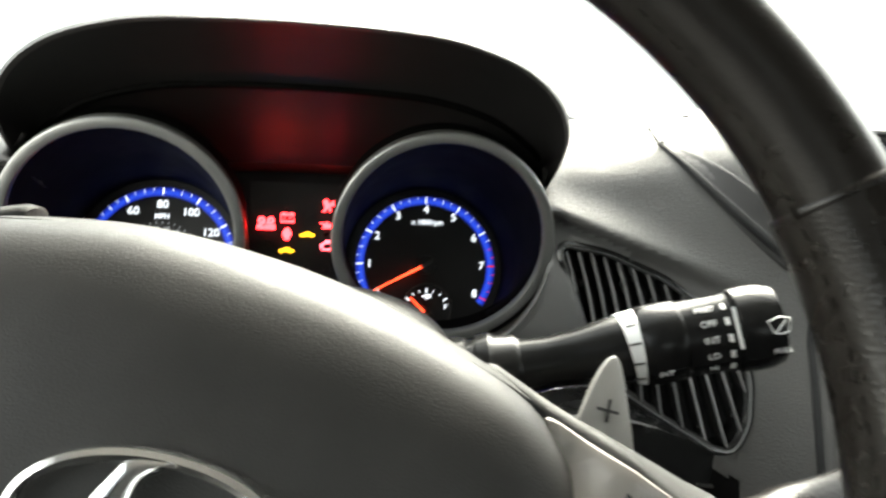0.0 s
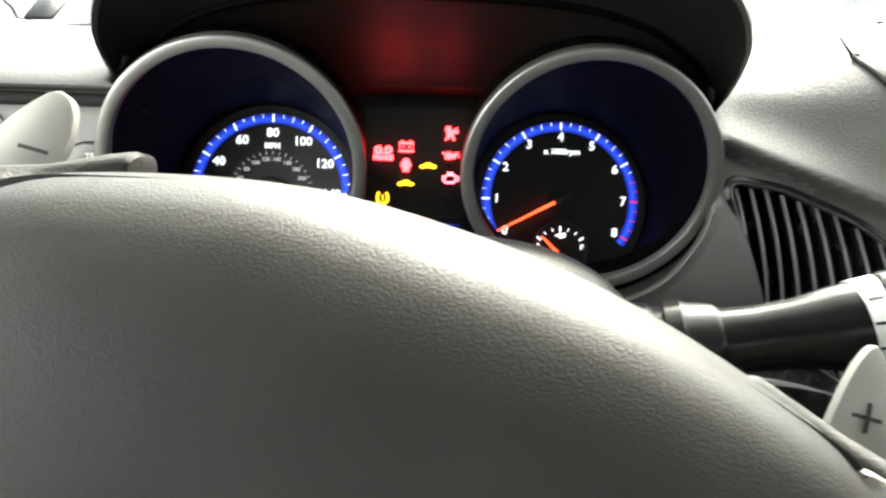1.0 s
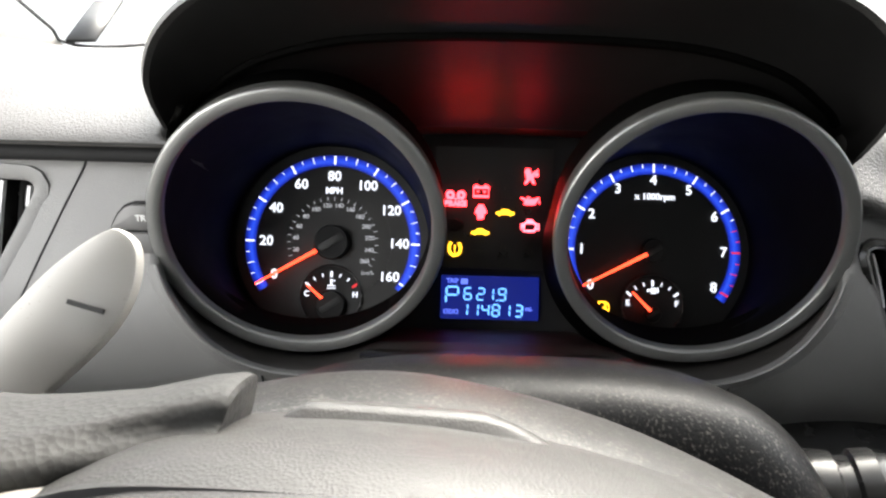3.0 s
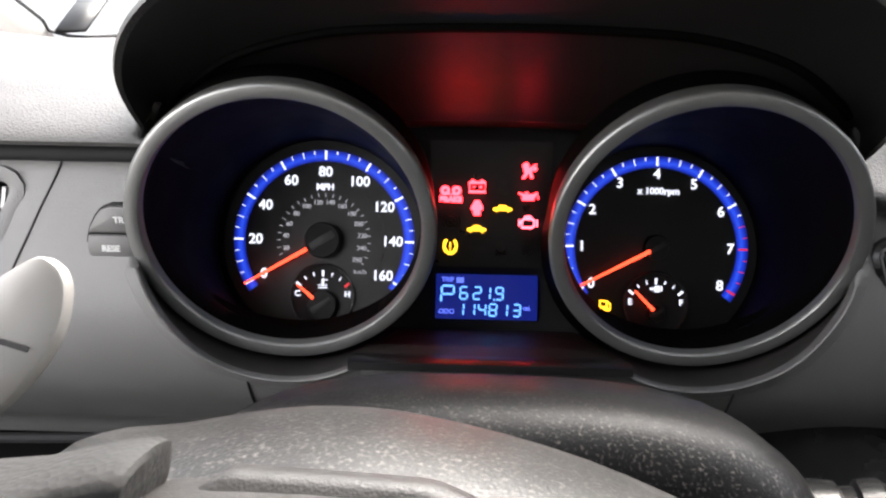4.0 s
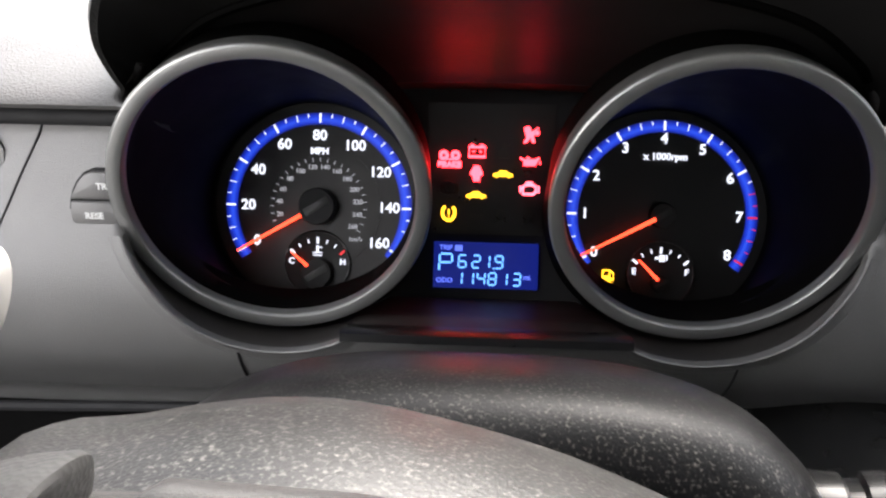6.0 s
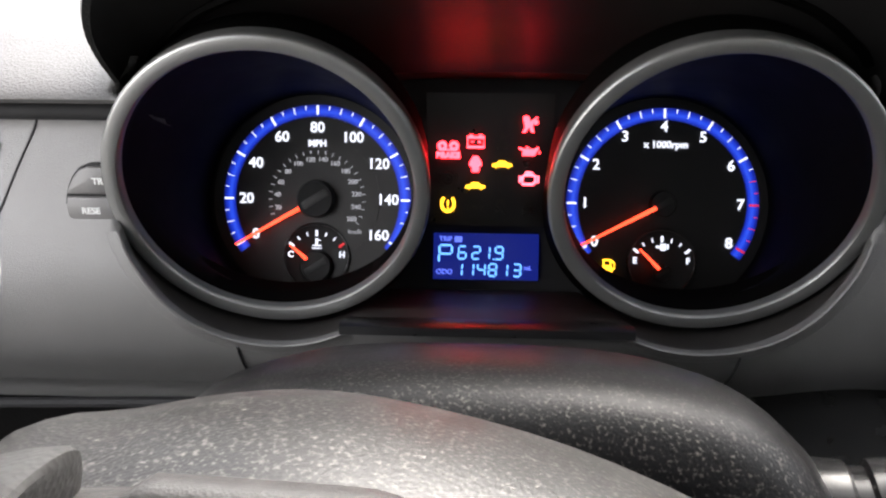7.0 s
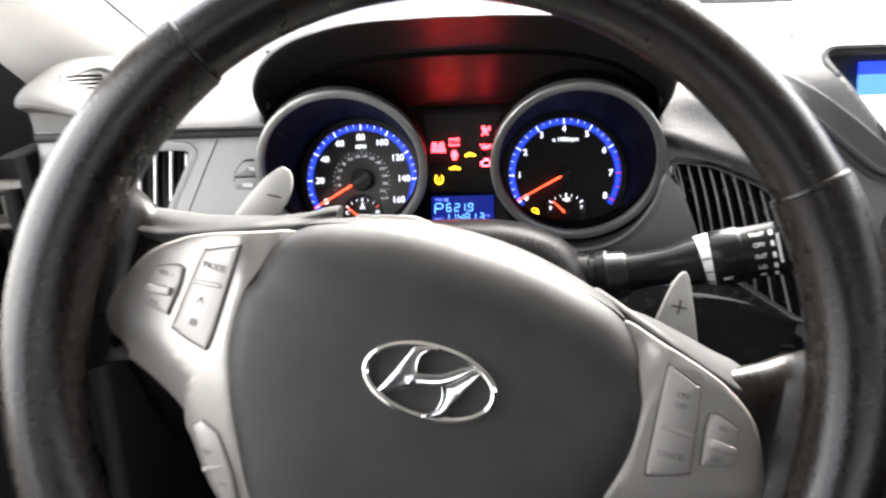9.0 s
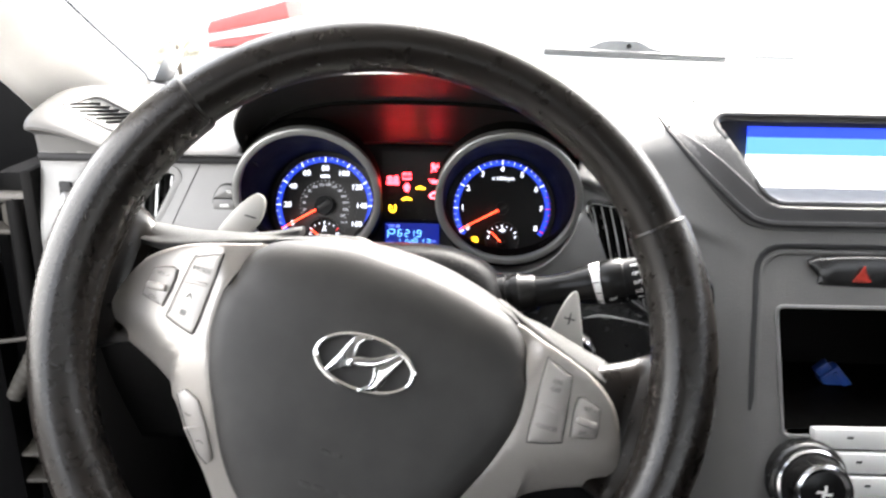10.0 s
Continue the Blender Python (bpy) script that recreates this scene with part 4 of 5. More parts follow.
BTN1 = [(0.0965, 0.0299), (0.0988, 0.0317), (0.1106, 0.0272), (0.1136, 0.0240), (0.1178, -0.0066), (0.1164, -0.0108), (0.1019, -0.0144), (0.0985, -0.0131), (0.0975, 0.0004)]
BTN2 = [(0.1208, 0.0163), (0.1332, 0.0141), (0.1359, 0.0111), (0.1376, -0.0010), (0.1357, -0.0037), (0.1241, -0.0054), (0.1222, -0.0037)]
for sgn, side in ((-1, mirrored), (1, lambda p: p)):
    sp = part("spoke", plate_smooth(side(SPOKE), spoke_y, 0.020, 4, 0.0028, 0.005), SILVER, wheel, "satin silver spoke cover")
    for pts, nm in ((BTN1, "button"), (BTN2, "rocker")):
        o = side(pts)
        part("button_gap", plate_smooth([(x + (x - np.mean(o, axis=0)[0]) * 0.065, z + (z - np.mean(o, axis=0)[1]) * 0.04) for x, z in o], lambda x, z: spoke_y(x, z) - 0.0006, 0.004, 3, 0.0006), DARKPRINT, sp)
        b = part(nm, plate_smooth(o, lambda x, z: spoke_y(x, z) - 0.0022, 0.004, 3, 0.0016), SILVERB, sp, "silver switch on the spoke")

    def on_spoke(name, bm, x, z, lift, material, label="", s=sgn, sp=sp):
        """Lays a piece on the sloping face of the spoke."""
        a = math.atan2(spoke_y(x + s * 0.004, z) - spoke_y(x - s * 0.004, z), 0.008) * s
        bm.transform(Matrix.Translation((x, spoke_y(x, z) - lift, z)) @ Matrix.Rotation(a, 4, "Z"))
        part(name, bm, material, sp, label)

    on_spoke("button_ridge", box(0.0160, 0.0016, 0.0022, 0.0008, pose(0, 0, 0, 0, 6 * sgn, 0)), sgn * 0.1070, 0.0130 if sgn < 0 else 0.006, 0.0026, SILVERB)
    on_spoke("rocker_bar", box(0.0138, 0.004, 0.0042, 0.0014, pose(0, 0, 0, 0, 6 * sgn, 0)), sgn * 0.1292, 0.0040, 0.0033, SILVERB, "raised rocker bar")

    def legend(s, x, z, size):
        on_spoke("legend", words(s, size, depth=0.0001), x * 0.987, z, 0.00245, LEGEND)

    if sgn < 0:
        legend("MODE", -0.1065, 0.0210, 0.0044)
        on_spoke("legend", tube([(-0.0018, 0, -0.0015), (0, 0, 0.0015), (0.0018, 0, -0.0015)], 0.0003, 5), -0.1076, 0.0050, 0.0024, LEGEND)
        on_spoke("legend", box(0.0038, 0.0002, 0.0032, 0), -0.1082, -0.0050, 0.0024, LEGEND)
        legend("VOL +", -0.1298, 0.0118, 0.0030)
        legend("VOL -", -0.1315, -0.0022, 0.0030)
        low_b = [(-0.0978, -0.0502), (-0.0843, -0.0492), (-0.0682, -0.0803), (-0.0770, -0.0798)]
        part("button_gap", plate_smooth([(x * 1.01, z * 1.01) for x, z in low_b], lambda x, z: spoke_y(x, z) - 0.0005, 0.004, 2, 0.0004), DARKPRINT, sp)
        part("phone_button", plate_smooth(low_b, lambda x, z: spoke_y(x, z) - 0.002, 0.004, 2, 0.0012), SILVERB, sp, "silver telephone switch")
        part("button_ridge", box(0.012, 0.0012, 0.0016, 0.0004, pose(-0.0825, spoke_y(-0.085, -0.065) - 0.0024, -0.0650, 0, -25, 0)), SILVER, sp)
        for x, z, a in ((-0.0875, -0.0575, 0), (-0.0775, -0.0735, 1)):
            part("legend", tube([(x + 0.0022 * math.cos(q), spoke_y(x, z) - 0.0023, z + 0.0018 * math.sin(q)) for q in np.linspace(3.4 if not a else 0.3, 5.6 if not a else 2.6, 8)], 0.0004, 5), LEGEND, sp)
    else:
        legend("ON", 0.1070, 0.0215, 0.0036)
        legend("OFF", 0.1073, 0.0170, 0.0036)
        legend("CANCEL", 0.1088, -0.0045, 0.0036)
        legend("RES +", 0.1310, 0.0118, 0.0033)
        legend("SET -", 0.1310, -0.0022, 0.0033)
        part("spoke_insert", plate_smooth([(0.0895, -0.0635), (0.1040, -0.0550), (0.086, -0.080), (0.070, -0.102), (0.060, -0.098), (0.074, -0.083)], lambda x, z: spoke_y(x, z) - 0.002, 0.004, 3, 0.001), SILVERB, sp)
    # leather web that flows from the spoke's end into the rim
    br = []
    # the left web also reaches inward, as dark shade over the back bar's front
    top = ((0.124, 0.136, 0.148, 0.160, 0.168, 0.176), (0.034, 0.0395, 0.045, 0.053, 0.062, 0.076)) if sgn > 0 else ((0.104, 0.114, 0.128, 0.142, 0.150, 0.160, 0.168, 0.176), (0.0330, 0.0355, 0.0345, 0.0345, 0.037, 0.044, 0.053, 0.066))
    for x in np.linspace(top[0][0], 0.176, 16):
        u = (x - top[0][0]) / (0.176 - top[0][0])
        h0 = float(np.interp(x, *top))
        h1 = float(np.interp(x, (0.122, 0.140, 0.152, 0.162, 0.170, 0.176), (-0.026, -0.034, -0.039, -0.046, -0.055, -0.066)))
        cz, hh, th = (h0 + h1) / 2, (h0 - h1) / 2, 0.0115 + 0.0035 * u
        cy = spoke_y(x, 0.03) + 0.003 + th
        cy -= (cy + 0.001) * ease(0.152, 0.178, x)
        br.append([(sgn * x, cy + th * math.copysign(abs(math.sin(b)) ** 0.8, math.sin(b)), cz + hh * math.copysign(abs(math.cos(b)) ** 0.7, math.cos(b))) for b in np.linspace(0, 2 * math.pi, 41)[:-1]])
    part("spoke_web", loft(br, True, True, True), LEATHER, wheel, "worn leather web between spoke and rim")
    # grey back bar above the spoke
    xb = (0.0610, 0.0618, 0.0640, 0.070, 0.080, 0.090, 0.0963, 0.105, 0.112, 0.120, 0.126, 0.131, 0.135, 0.138) if sgn > 0 else (0.0648, 0.0654, 0.0668, 0.071, 0.080, 0.090, 0.0963, 0.105, 0.115, 0.127, 0.140, 0.150, 0.157, 0.162)
    rings = []
    for i, x in enumerate(xb):
        zb = float(np.interp(x, (0.061, 0.0655, 0.080, 0.0963, 0.127, 0.153, 0.164), (0.0622, 0.0612, 0.0560, 0.0502, 0.0425, 0.0392, 0.0385)))
        zb += -0.0068 * ease(0.100, 0.066, x) if sgn > 0 else 0.0028 * ease(0.085, 0.066, x)
        zf = float(np.interp(x, (0.061, 0.0840, 0.0949, 0.1138, 0.129, 0.141, 0.153, 0.164), (0.0575, 0.0478, 0.0425, 0.0362, 0.0318, 0.0290, 0.0285, 0.0290)))
        k = ((0.35, 0.7, 0.9, 1.0) if sgn > 0 else (0.78, 0.92, 0.98, 1.0))[min(i, 3)] * (1.0, 0.95, 0.85)[max(0, i - len(xb) + 3)]
        yf = spoke_y(max(x, 0.085), 0.03) + 0.004 + 0.016 * ease(0.098, 0.070, x)
        sec = [(0.042, zb - 0.010), (0.040, zb - 0.002), (0.035, zb), (0.027, zb - 0.0012), (yf * 0.5 + 0.0135, zb * 0.55 + zf * 0.45), (yf + 0.0035, zf + 0.0016), (yf, zf - 0.002), (yf + 0.0035, zf - 0.008), (0.026, zf - 0.010)]
        cy, cz = 0.026, (zb + zf) / 2 - 0.003
        rings.append([(sgn * x, cy + (y - cy) * k, cz + (z - cz) * k) for y, z in smooth_closed(sec, 3)])
    part("spoke_back", loft(rings, True, True, True), BAR, wheel, "grey plastic spoke back")
    # shift paddle
    pd = [(0.1075, 0.0760), (0.1125, 0.0750), (0.1190, 0.0620), (0.1280, 0.0420), (0.1370, 0.0200), (0.118, 0.012), (0.098, 0.014), (0.0945, 0.028), (0.0975, 0.048), (0.1020, 0.066)]
    if sgn < 0:
        pd = [(0.1072, 0.0742), (0.1125, 0.0735), (0.1222, 0.0620), (0.1320, 0.0420), (0.1410, 0.0200), (0.1300, 0.0160), (0.1200, 0.0300), (0.1115, 0.0420), (0.1062, 0.0500), (0.1030, 0.0570), (0.1020, 0.0640), (0.1036, 0.0710)]
    off = (0.0055, -0.0045) if sgn > 0 else (0.0045, 0.001)
    pdl = part("shift_paddle", plate_smooth([(sgn * 0.112 + (x - sgn * 0.112) * (0.78 if sgn > 0 else 0.92) + off[0], z + off[1]) for x, z in side(pd)], lambda x, z: 0.066 + 0.1 * max(0, 0.05 - z), 0.0035, 4, 0.0010), PADDLE, wheel, "silver shift paddle", at=pose(0, 0.0044, 0.0024, 0, -2, 0) if sgn > 0 else pose(-0.002, 0.0055, 0.0054, 0, -2, 0))
    y0 = 0.0654
    part("paddle_mark", box(0.0078, 0.0004, 0.0010, 0, pose(sgn * 0.1105 + off[0], y0, 0.0580 + off[1])), DARKPRINT, pdl)
    if sgn > 0:
        part("paddle_mark", box(0.0010, 0.0004, 0.0078, 0, pose(sgn * 0.1105 + off[0], y0 - 0.0003, 0.0580 + off[1])), DARKPRINT, pdl)

SH = smooth_closed([(-0.100, 0.0405), (-0.080, 0.0525), (-0.057, 0.0635), (-0.034, 0.0690), (0, 0.0708), (0.034, 0.0670), (0.057, 0.0600), (0.076, 0.048), (0.088, 0.01), (0.080, -0.03), (0.06, -0.07), (0.03, -0.1), (0, -0.105), (-0.03, -0.1), (-0.06, -0.07), (-0.08, -0.03), (-0.098, 0.01)], 4)
part("hub_shell", loft([[(x * k, y, z * k) for x, z in SH] for k, y in ((0.80, 0.040), (0.90, 0.050), (0.97, 0.066), (1.0, 0.082), (1.0, 0.092), (0.96, 0.100), (0.80, 0.102))], True, True, True), SHELL, wheel, "dusty grey plastic shell behind the hub")

# ---- steering column ----
COL_M = Matrix.Translation(HUB) @ pose(0, 0, 0, -22.7, 0, 0)
column = thing("steering_column", COL_M @ pose(0, 0.28, 0), "black dusty plastic steering column cover", "steering column")


def col_ring(s, w, top, bot, n=64, p=3.2):
    out = []
    for i in range(n):
        a = 2 * math.pi * i / n
        c, q = math.cos(a), math.sin(a)
        out.append((0.003 + w * math.copysign(abs(c) ** (2 / p), c), s - 0.28, (top if q > 0 else bot) * math.copysign(abs(q) ** (2 / p), q)))
    return out


part("column_cover", loft([col_ring(0.104, 0.070, 0.060, 0.055), col_ring(0.106, 0.078, 0.068, 0.062), col_ring(0.114, 0.085, 0.0750, 0.066), col_ring(0.13, 0.090, 0.0790, 0.068), col_ring(0.15, 0.094, 0.0797, 0.070), col_ring(0.185, 0.098, 0.0770, 0.074), col_ring(0.24, 0.098, 0.071, 0.078), col_ring(0.34, 0.09, 0.06, 0.08)], True, True, True), SHROUD, column)

# ---- wiper stalk ----
P0, P1 = Vector((0.070, -0.246, 0.9285)), Vector((0.200, -0.274, 0.9625))
axis = (P1 - P0).normalized()
STALK_M = Matrix.Translation(P0) @ Vector((0, 1, 0)).rotation_difference(axis).to_matrix().to_4x4()
stalk = thing("wiper_stalk", STALK_M, "glossy black wiper stalk with white markings", "wiper stalk")
LEN = (P1 - P0).length
part("socket", lathe([(0.0, -0.012), (0.017, -0.012), (0.0175, 0.008), (0.0165, 0.014), (0.0150, 0.015), (0.0150, 0.018), (0.0165, 0.019), (0.0165, 0.024), (0.0148, 0.026), (0.0135, 0.034), (0.0118, 0.036)], 40), STALK, stalk, "ribbed black socket")
part("arm", lathe([(0.0118, 0.034), (0.0108, 0.046), (0.0116, 0.060), (0.0136, 0.070), (0.0142, 0.078)], 40, True, True), STALK, stalk)
wb = []
for i in range(41):
    a = radians(-70 + 230 * i / 40)
    w = 0.0085 - 0.0060 * i / 40
    y0 = 0.0830 - w
    wb.append([(0.01455 * math.sin(a), y0, 0.01455 * math.cos(a)), (0.0153 * math.sin(a), y0 + w, 0.0153 * math.cos(a)), (0.0135 * math.sin(a), y0 + w, 0.0135 * math.cos(a)), (0.0135 * math.sin(a), y0, 0.0135 * math.cos(a))])
part("white_band", loft(wb, True, True, True), WHITEPRINT, stalk, "white graduated band")
for a in (20, 50, 80, 110):
    part("band_mark", box(0.0009, 0.005, 0.0006, 0, Matrix.Rotation(radians(a), 4, "Y") @ pose(0, 0.0805, 0.0149)), DARKPRINT, stalk)
part("collar", lathe([(0.0150, 0.083), (0.0160, 0.0845), (0.0162, 0.098), (0.0156, 0.0995), (0.0152, 0.1), (0.0152, 0.117), (0.0158, 0.1185)], 40, True, True), STALK, stalk, "turning collar")
part("head", lathe([(0.0150, 0.119), (0.0166, 0.1205), (0.0170, 0.126), (0.0168, LEN - 0.006), (0.0152, LEN - 0.001), (0.0100, LEN), (0.0, LEN)], 40, True), STALK, stalk, "black end knob")


def on_stalk(name, bm, ang, along, r, material=WHITEPRINT):
    """Lays a flat mark round the stalk; ang 0 faces the driver."""
    bm.transform(Matrix.Rotation(radians(ang), 4, "Y") @ Matrix.Translation((0, along, r)) @ pose(0, 0, 0, 0, 0, 90) @ pose(0, 0, 0, -90, 0, 0))
    part(name, bm, material, stalk)


FACE = 62
for k, s in enumerate(("MIST", "OFF", "INT", "LO", "HI")):
    on_stalk("lettering", words(s, 0.0036, depth=0.0002), FACE - 46 + 24 * k, 0.1085, 0.0154)
for k in range(5):
    on_stalk("mark", box(0.0016, 0.0004, 0.0030), FACE - 46 + 24 * k, 0.1155, 0.0156)
on_stalk("mark", box(0.0012, 0.0004, 0.0160), FACE - 10, 0.1185, 0.0160)
on_stalk("lettering", words("INT", 0.0034, depth=0.0002), FACE + 40, 0.090, 0.0163)
wip = merge(tube([(-0.0042, 0, 0.0032), (0.0, 0, 0.0046), (0.0042, 0, 0.0032), (0.0026, 0, -0.0014), (0.0, 0, -0.0020), (-0.0026, 0, -0.0014)], 0.0003, 5, True), tube([(-0.002, 0, -0.0012), (0.0022, 0, 0.0030)], 0.0003, 5))
on_stalk("symbol", wip, FACE, 0.1335, 0.0171)
on_stalk("lettering", words("PULL", 0.0032, depth=0.0002), FACE + 30, 0.1335, 0.0171)


# ---- air vents ----
def vent(name, outline, m_label, slats, lean, knob, per=5):
    v = thing(name, pose(*[float(np.mean([p[0] for p in outline])), -0.08, float(np.mean([p[1] for p in outline]))]), m_label, "air vent", group="air vents")
    line = rounded(outline, 0.009, per)
    if lean > 0:
        part("vent_frame", frame_strip(line, 0.004, 0.003, 0.018), VENTBLACK, v, "glossy black frame", in_world=True)
        part("vent_rim", frame_strip([(x, z) for x, z in line], 0.0012, 0.0038, 0.004), VENTSLAT, v, "thin pale rim", in_world=True)
    else:
        part("vent_frame", frame_strip(line, 0.007, 0.0012, 0.018), PANEL, v, "flush grey frame", in_world=True)
    bm = bmesh.new()
    a = [bm.verts.new((x, dash_y(x, z) + 0.018, z)) for x, z in line]
    f = bm.faces.new(a)
    ext = bmesh.ops.extrude_face_region(bm, geom=[f])
    bmesh.ops.translate(bm, verts=[g for g in ext["geom"] if isinstance(g, bmesh.types.BMVert)], vec=(0, 0.03, 0))
    part("vent_duct", bm, MATT, v, "dark duct", in_world=True)
    lo, hi = min(p[0] for p in outline), max(p[0] for p in outline)
    for i in range(slats):
        s = (i + 0.6) / slats
        xt = lo + (hi - lo) * s
        pts = []
        for k in range(40):
            z = max(p[1] for p in line) - (max(p[1] for p in line) - min(p[1] for p in line)) * k / 39
            x = xt + lean * (max(p[1] for p in line) - z)
            if inside((x, z), line):
                pts.append((x, z))
        if len(pts) > 2:
            rings = [[(x - 0.0008, dash_y(x, z) + 0.001, z), (x + 0.0008, dash_y(x, z) + 0.001, z), (x + 0.0014, dash_y(x, z) + 0.014, z), (x - 0.0014, dash_y(x, z) + 0.014, z)] for x, z in pts]
            w = 0.0009 if lean > 0 else 0.0016
            edge = [[(x - w, dash_y(x, z) + 0.0012, z), (x - w * 0.5, dash_y(x, z) - 0.0004, z), (x + w * 0.5, dash_y(x, z) - 0.0004, z), (x + w, dash_y(x, z) + 0.0012, z)] for x, z in pts]
            part("slat", loft(rings, True, True, True), VENTBLACK, v, in_world=True)
            part("slat_edge", loft(edge, True, True, True), VENTSLAT, v, "bright front edge of a slat", in_world=True)
            if i == knob:
                x, z = pts[len(pts) // 2]
                part("vent_knob", box(0.004, 0.007, 0.012, 0.0012, pose(x, dash_y(x, z) + 0.001, z)), VENTSLAT, v, "small grey adjusting knob", in_world=True)
    return v


vent("air_vent", VENT_L, "side air vent with upright grey slats in the dashboard", 7, -0.05, 3, 6)
vent("air_vent", VENT_R, "leaf shaped air vent with glossy black frame", 13, 0.24, 7)
# thumb wheel at the end of the side vent
tw = thing("vent_thumbwheel", pose(-0.320, dash_y(-0.32, 0.95), 0.95), "grey thumb wheel beside the air vent", "thumbwheel")
part("wheel", merge(*[lathe([(0.0, -0.0035), (0.013, -0.0035), (0.014, -0.002), (0.014, 0.002), (0.013, 0.0035), (0.0, 0.0035)], 28)]), VENTSLAT, tw, at=pose(0, 0.004, 0, 0, 0, 90))
part("slot", box(0.012, 0.004, 0.046, 0.002), MATT, tw, at=pose(0, 0.002, 0))

# reset buttons
rb = thing("trip_buttons", pose(-0.1815, dash_y(-0.178, 0.9597), 0.9597), "pair of grey trip and reset push buttons", "buttons")
part("button", prism([(0.0192, 0.0006), (-0.0002, 0.0006), (0.0008, 0.0030), (0.0036, 0.0080), (0.0068, 0.0114), (0.0105, 0.0128), (0.0192, 0.0128)], -0.0030, 0.003, 0.0008), PANEL, rb, "grey trip button")
part("button", prism([(0.0192, -0.0006), (-0.0004, -0.0006), (-0.0014, -0.0050), (-0.0012, -0.0090), (0.0004, -0.0118), (0.0040, -0.0128), (0.0192, -0.0128)], -0.0030, 0.003, 0.0008), PANEL, rb, "grey reset button")
part("lettering", shifted(words("TR", 0.0040, "LEFT", depth=0.0002, bold=0.0001), 0.0120, -0.0032, 0.0066), WHITEPRINT, rb)
part("lettering", shifted(words("RESE", 0.0040, "LEFT", depth=0.0002, bold=0.0001), 0.0052, -0.0032, -0.0068), WHITEPRINT, rb)
part("gap", prism([(0.0194, -0.0137), (0.0038, -0.0137), (-0.0002, -0.0126), (-0.0022, -0.0092), (-0.0024, -0.0048), (-0.0010, 0.0006), (0.0001, 0.0036), (0.0030, 0.0087), (0.0063, 0.0122), (0.0104, 0.0137), (0.0194, 0.0137)], -0.0012, 0.0022), MATT, rb, "dark joint round the buttons")

# demister grille on the dashboard's corner
gr = thing("demister_grille", pose(-0.296, -0.044, 1.0320, 13, 20, -6), "dark demister grille in the dashboard top", "grille")
well = rounded([(-0.026, -0.021), (0.030, -0.025), (0.034, 0.012), (-0.018, 0.021)], 0.010)
part("grille_frame", loft([[(x * k, z * k, h) for x, z in well] for k, h in ((1.22, -0.002), (1.20, 0.0012), (1.12, 0.0030), (1.03, 0.0024), (1.0, 0.0004), (1.0, -0.004))]), DASH, gr, "raised grey rim")
part("grille_well", loft([[(x, z, h) for x, z in well] for h in (0.0002, -0.001)], True, True, True), MATT, gr)
for i in range(6):
    part("bar", box(0.0030, 0.040 - 0.002 * abs(i - 3), 0.0022, 0.0008, pose(-0.0190 + 0.0088 * i, -0.003, 0.0016, 0, -32, -38)), SHROUD, gr)

# ---- centre stack ----
disp = thing("centre_display", pose(0.40, -0.03, 0.985), "lit blue and white centre display under a visor", "display screen")
line = SCREEN
part("display_hood", frame_strip(line, 0.0045, 0.0025, 0.05), SCREENFRAME, disp, "dark visor frame", in_world=True)
sy = -0.030
part("screen_back", box(0.30, 0.004, 0.10, 0, pose(0.43, sy + 0.012, 1.00, -12, 0, 0)), SCREENFRAME, disp, in_world=True)
part("screen_band", box(0.20, 0.002, 0.0105, 0, pose(0.433, sy + 0.0050, 1.0215, -12, 0, 0)), G_DISP_A, disp, "deep blue band", in_world=True)
part("screen_band", box(0.20, 0.002, 0.0170, 0, pose(0.433, sy + 0.0021, 1.0080, -12, 0, 0)), G_DISP_B, disp, "light blue band", in_world=True)
part("screen_band", box(0.20, 0.002, 0.032, 0, pose(0.433, sy - 0.0031, 0.9840, -12, 0, 0)), G_DISP_C, disp, "white band", in_world=True)

fold_in = smooth_open([(0.247, 1.0305), (0.262, 1.022), (0.286, 1.003), (0.318, 0.975), (0.329, 0.9695), (0.345, 0.9675), (0.42, 0.9675), (0.53, 0.9675)], 6)
fold_out = smooth_open([(0.2465, 1.030), (0.256, 1.014), (0.279, 0.985), (0.304, 0.961), (0.318, 0.955), (0.340, 0.953), (0.42, 0.953), (0.53, 0.953)], 6)
rings = []
for i, (p, q) in enumerate(zip(fold_in, fold_out)):
    k = min(1.0, (2.0 * i / len(fold_in)) ** 1.5)
    a, b = np.array((p[0], dash_y(*p), p[1])), np.array((q[0], dash_y(*q), q[1]))
    d = (b - a)
    rings.append([tuple(a - 0.25 * d + np.array((0, 0.002, 0))), tuple(a - 0.1 * d - np.array((0, 0.0042 * k, 0))), tuple(a + 0.08 * d - np.array((0, 0.0040 * k, 0))), tuple(a + 0.5 * d - np.array((0, 0.0014 * k, 0))),
                  tuple(a + 0.9 * d - np.array((0, 0.0008, 0))), tuple(b - np.array((0, 0.0022 * k, 0))), tuple(b + 0.18 * d - np.array((0, 0.0018 * k, 0))), tuple(b + 0.3 * d + np.array((0, 0.002, 0)))])
fb = loft(rings, False)
part("display_surround", fb, SCREENFRAME, disp, "dark fold round the display", in_world=True)
groove = smooth_open([(0.236, 1.0385), (0.2465, 1.0255), (0.261, 1.006), (0.283, 0.983), (0.306, 0.9625), (0.319, 0.9565), (0.342, 0.9545), (0.42, 0.9545), (0.53, 0.9545)], 6)
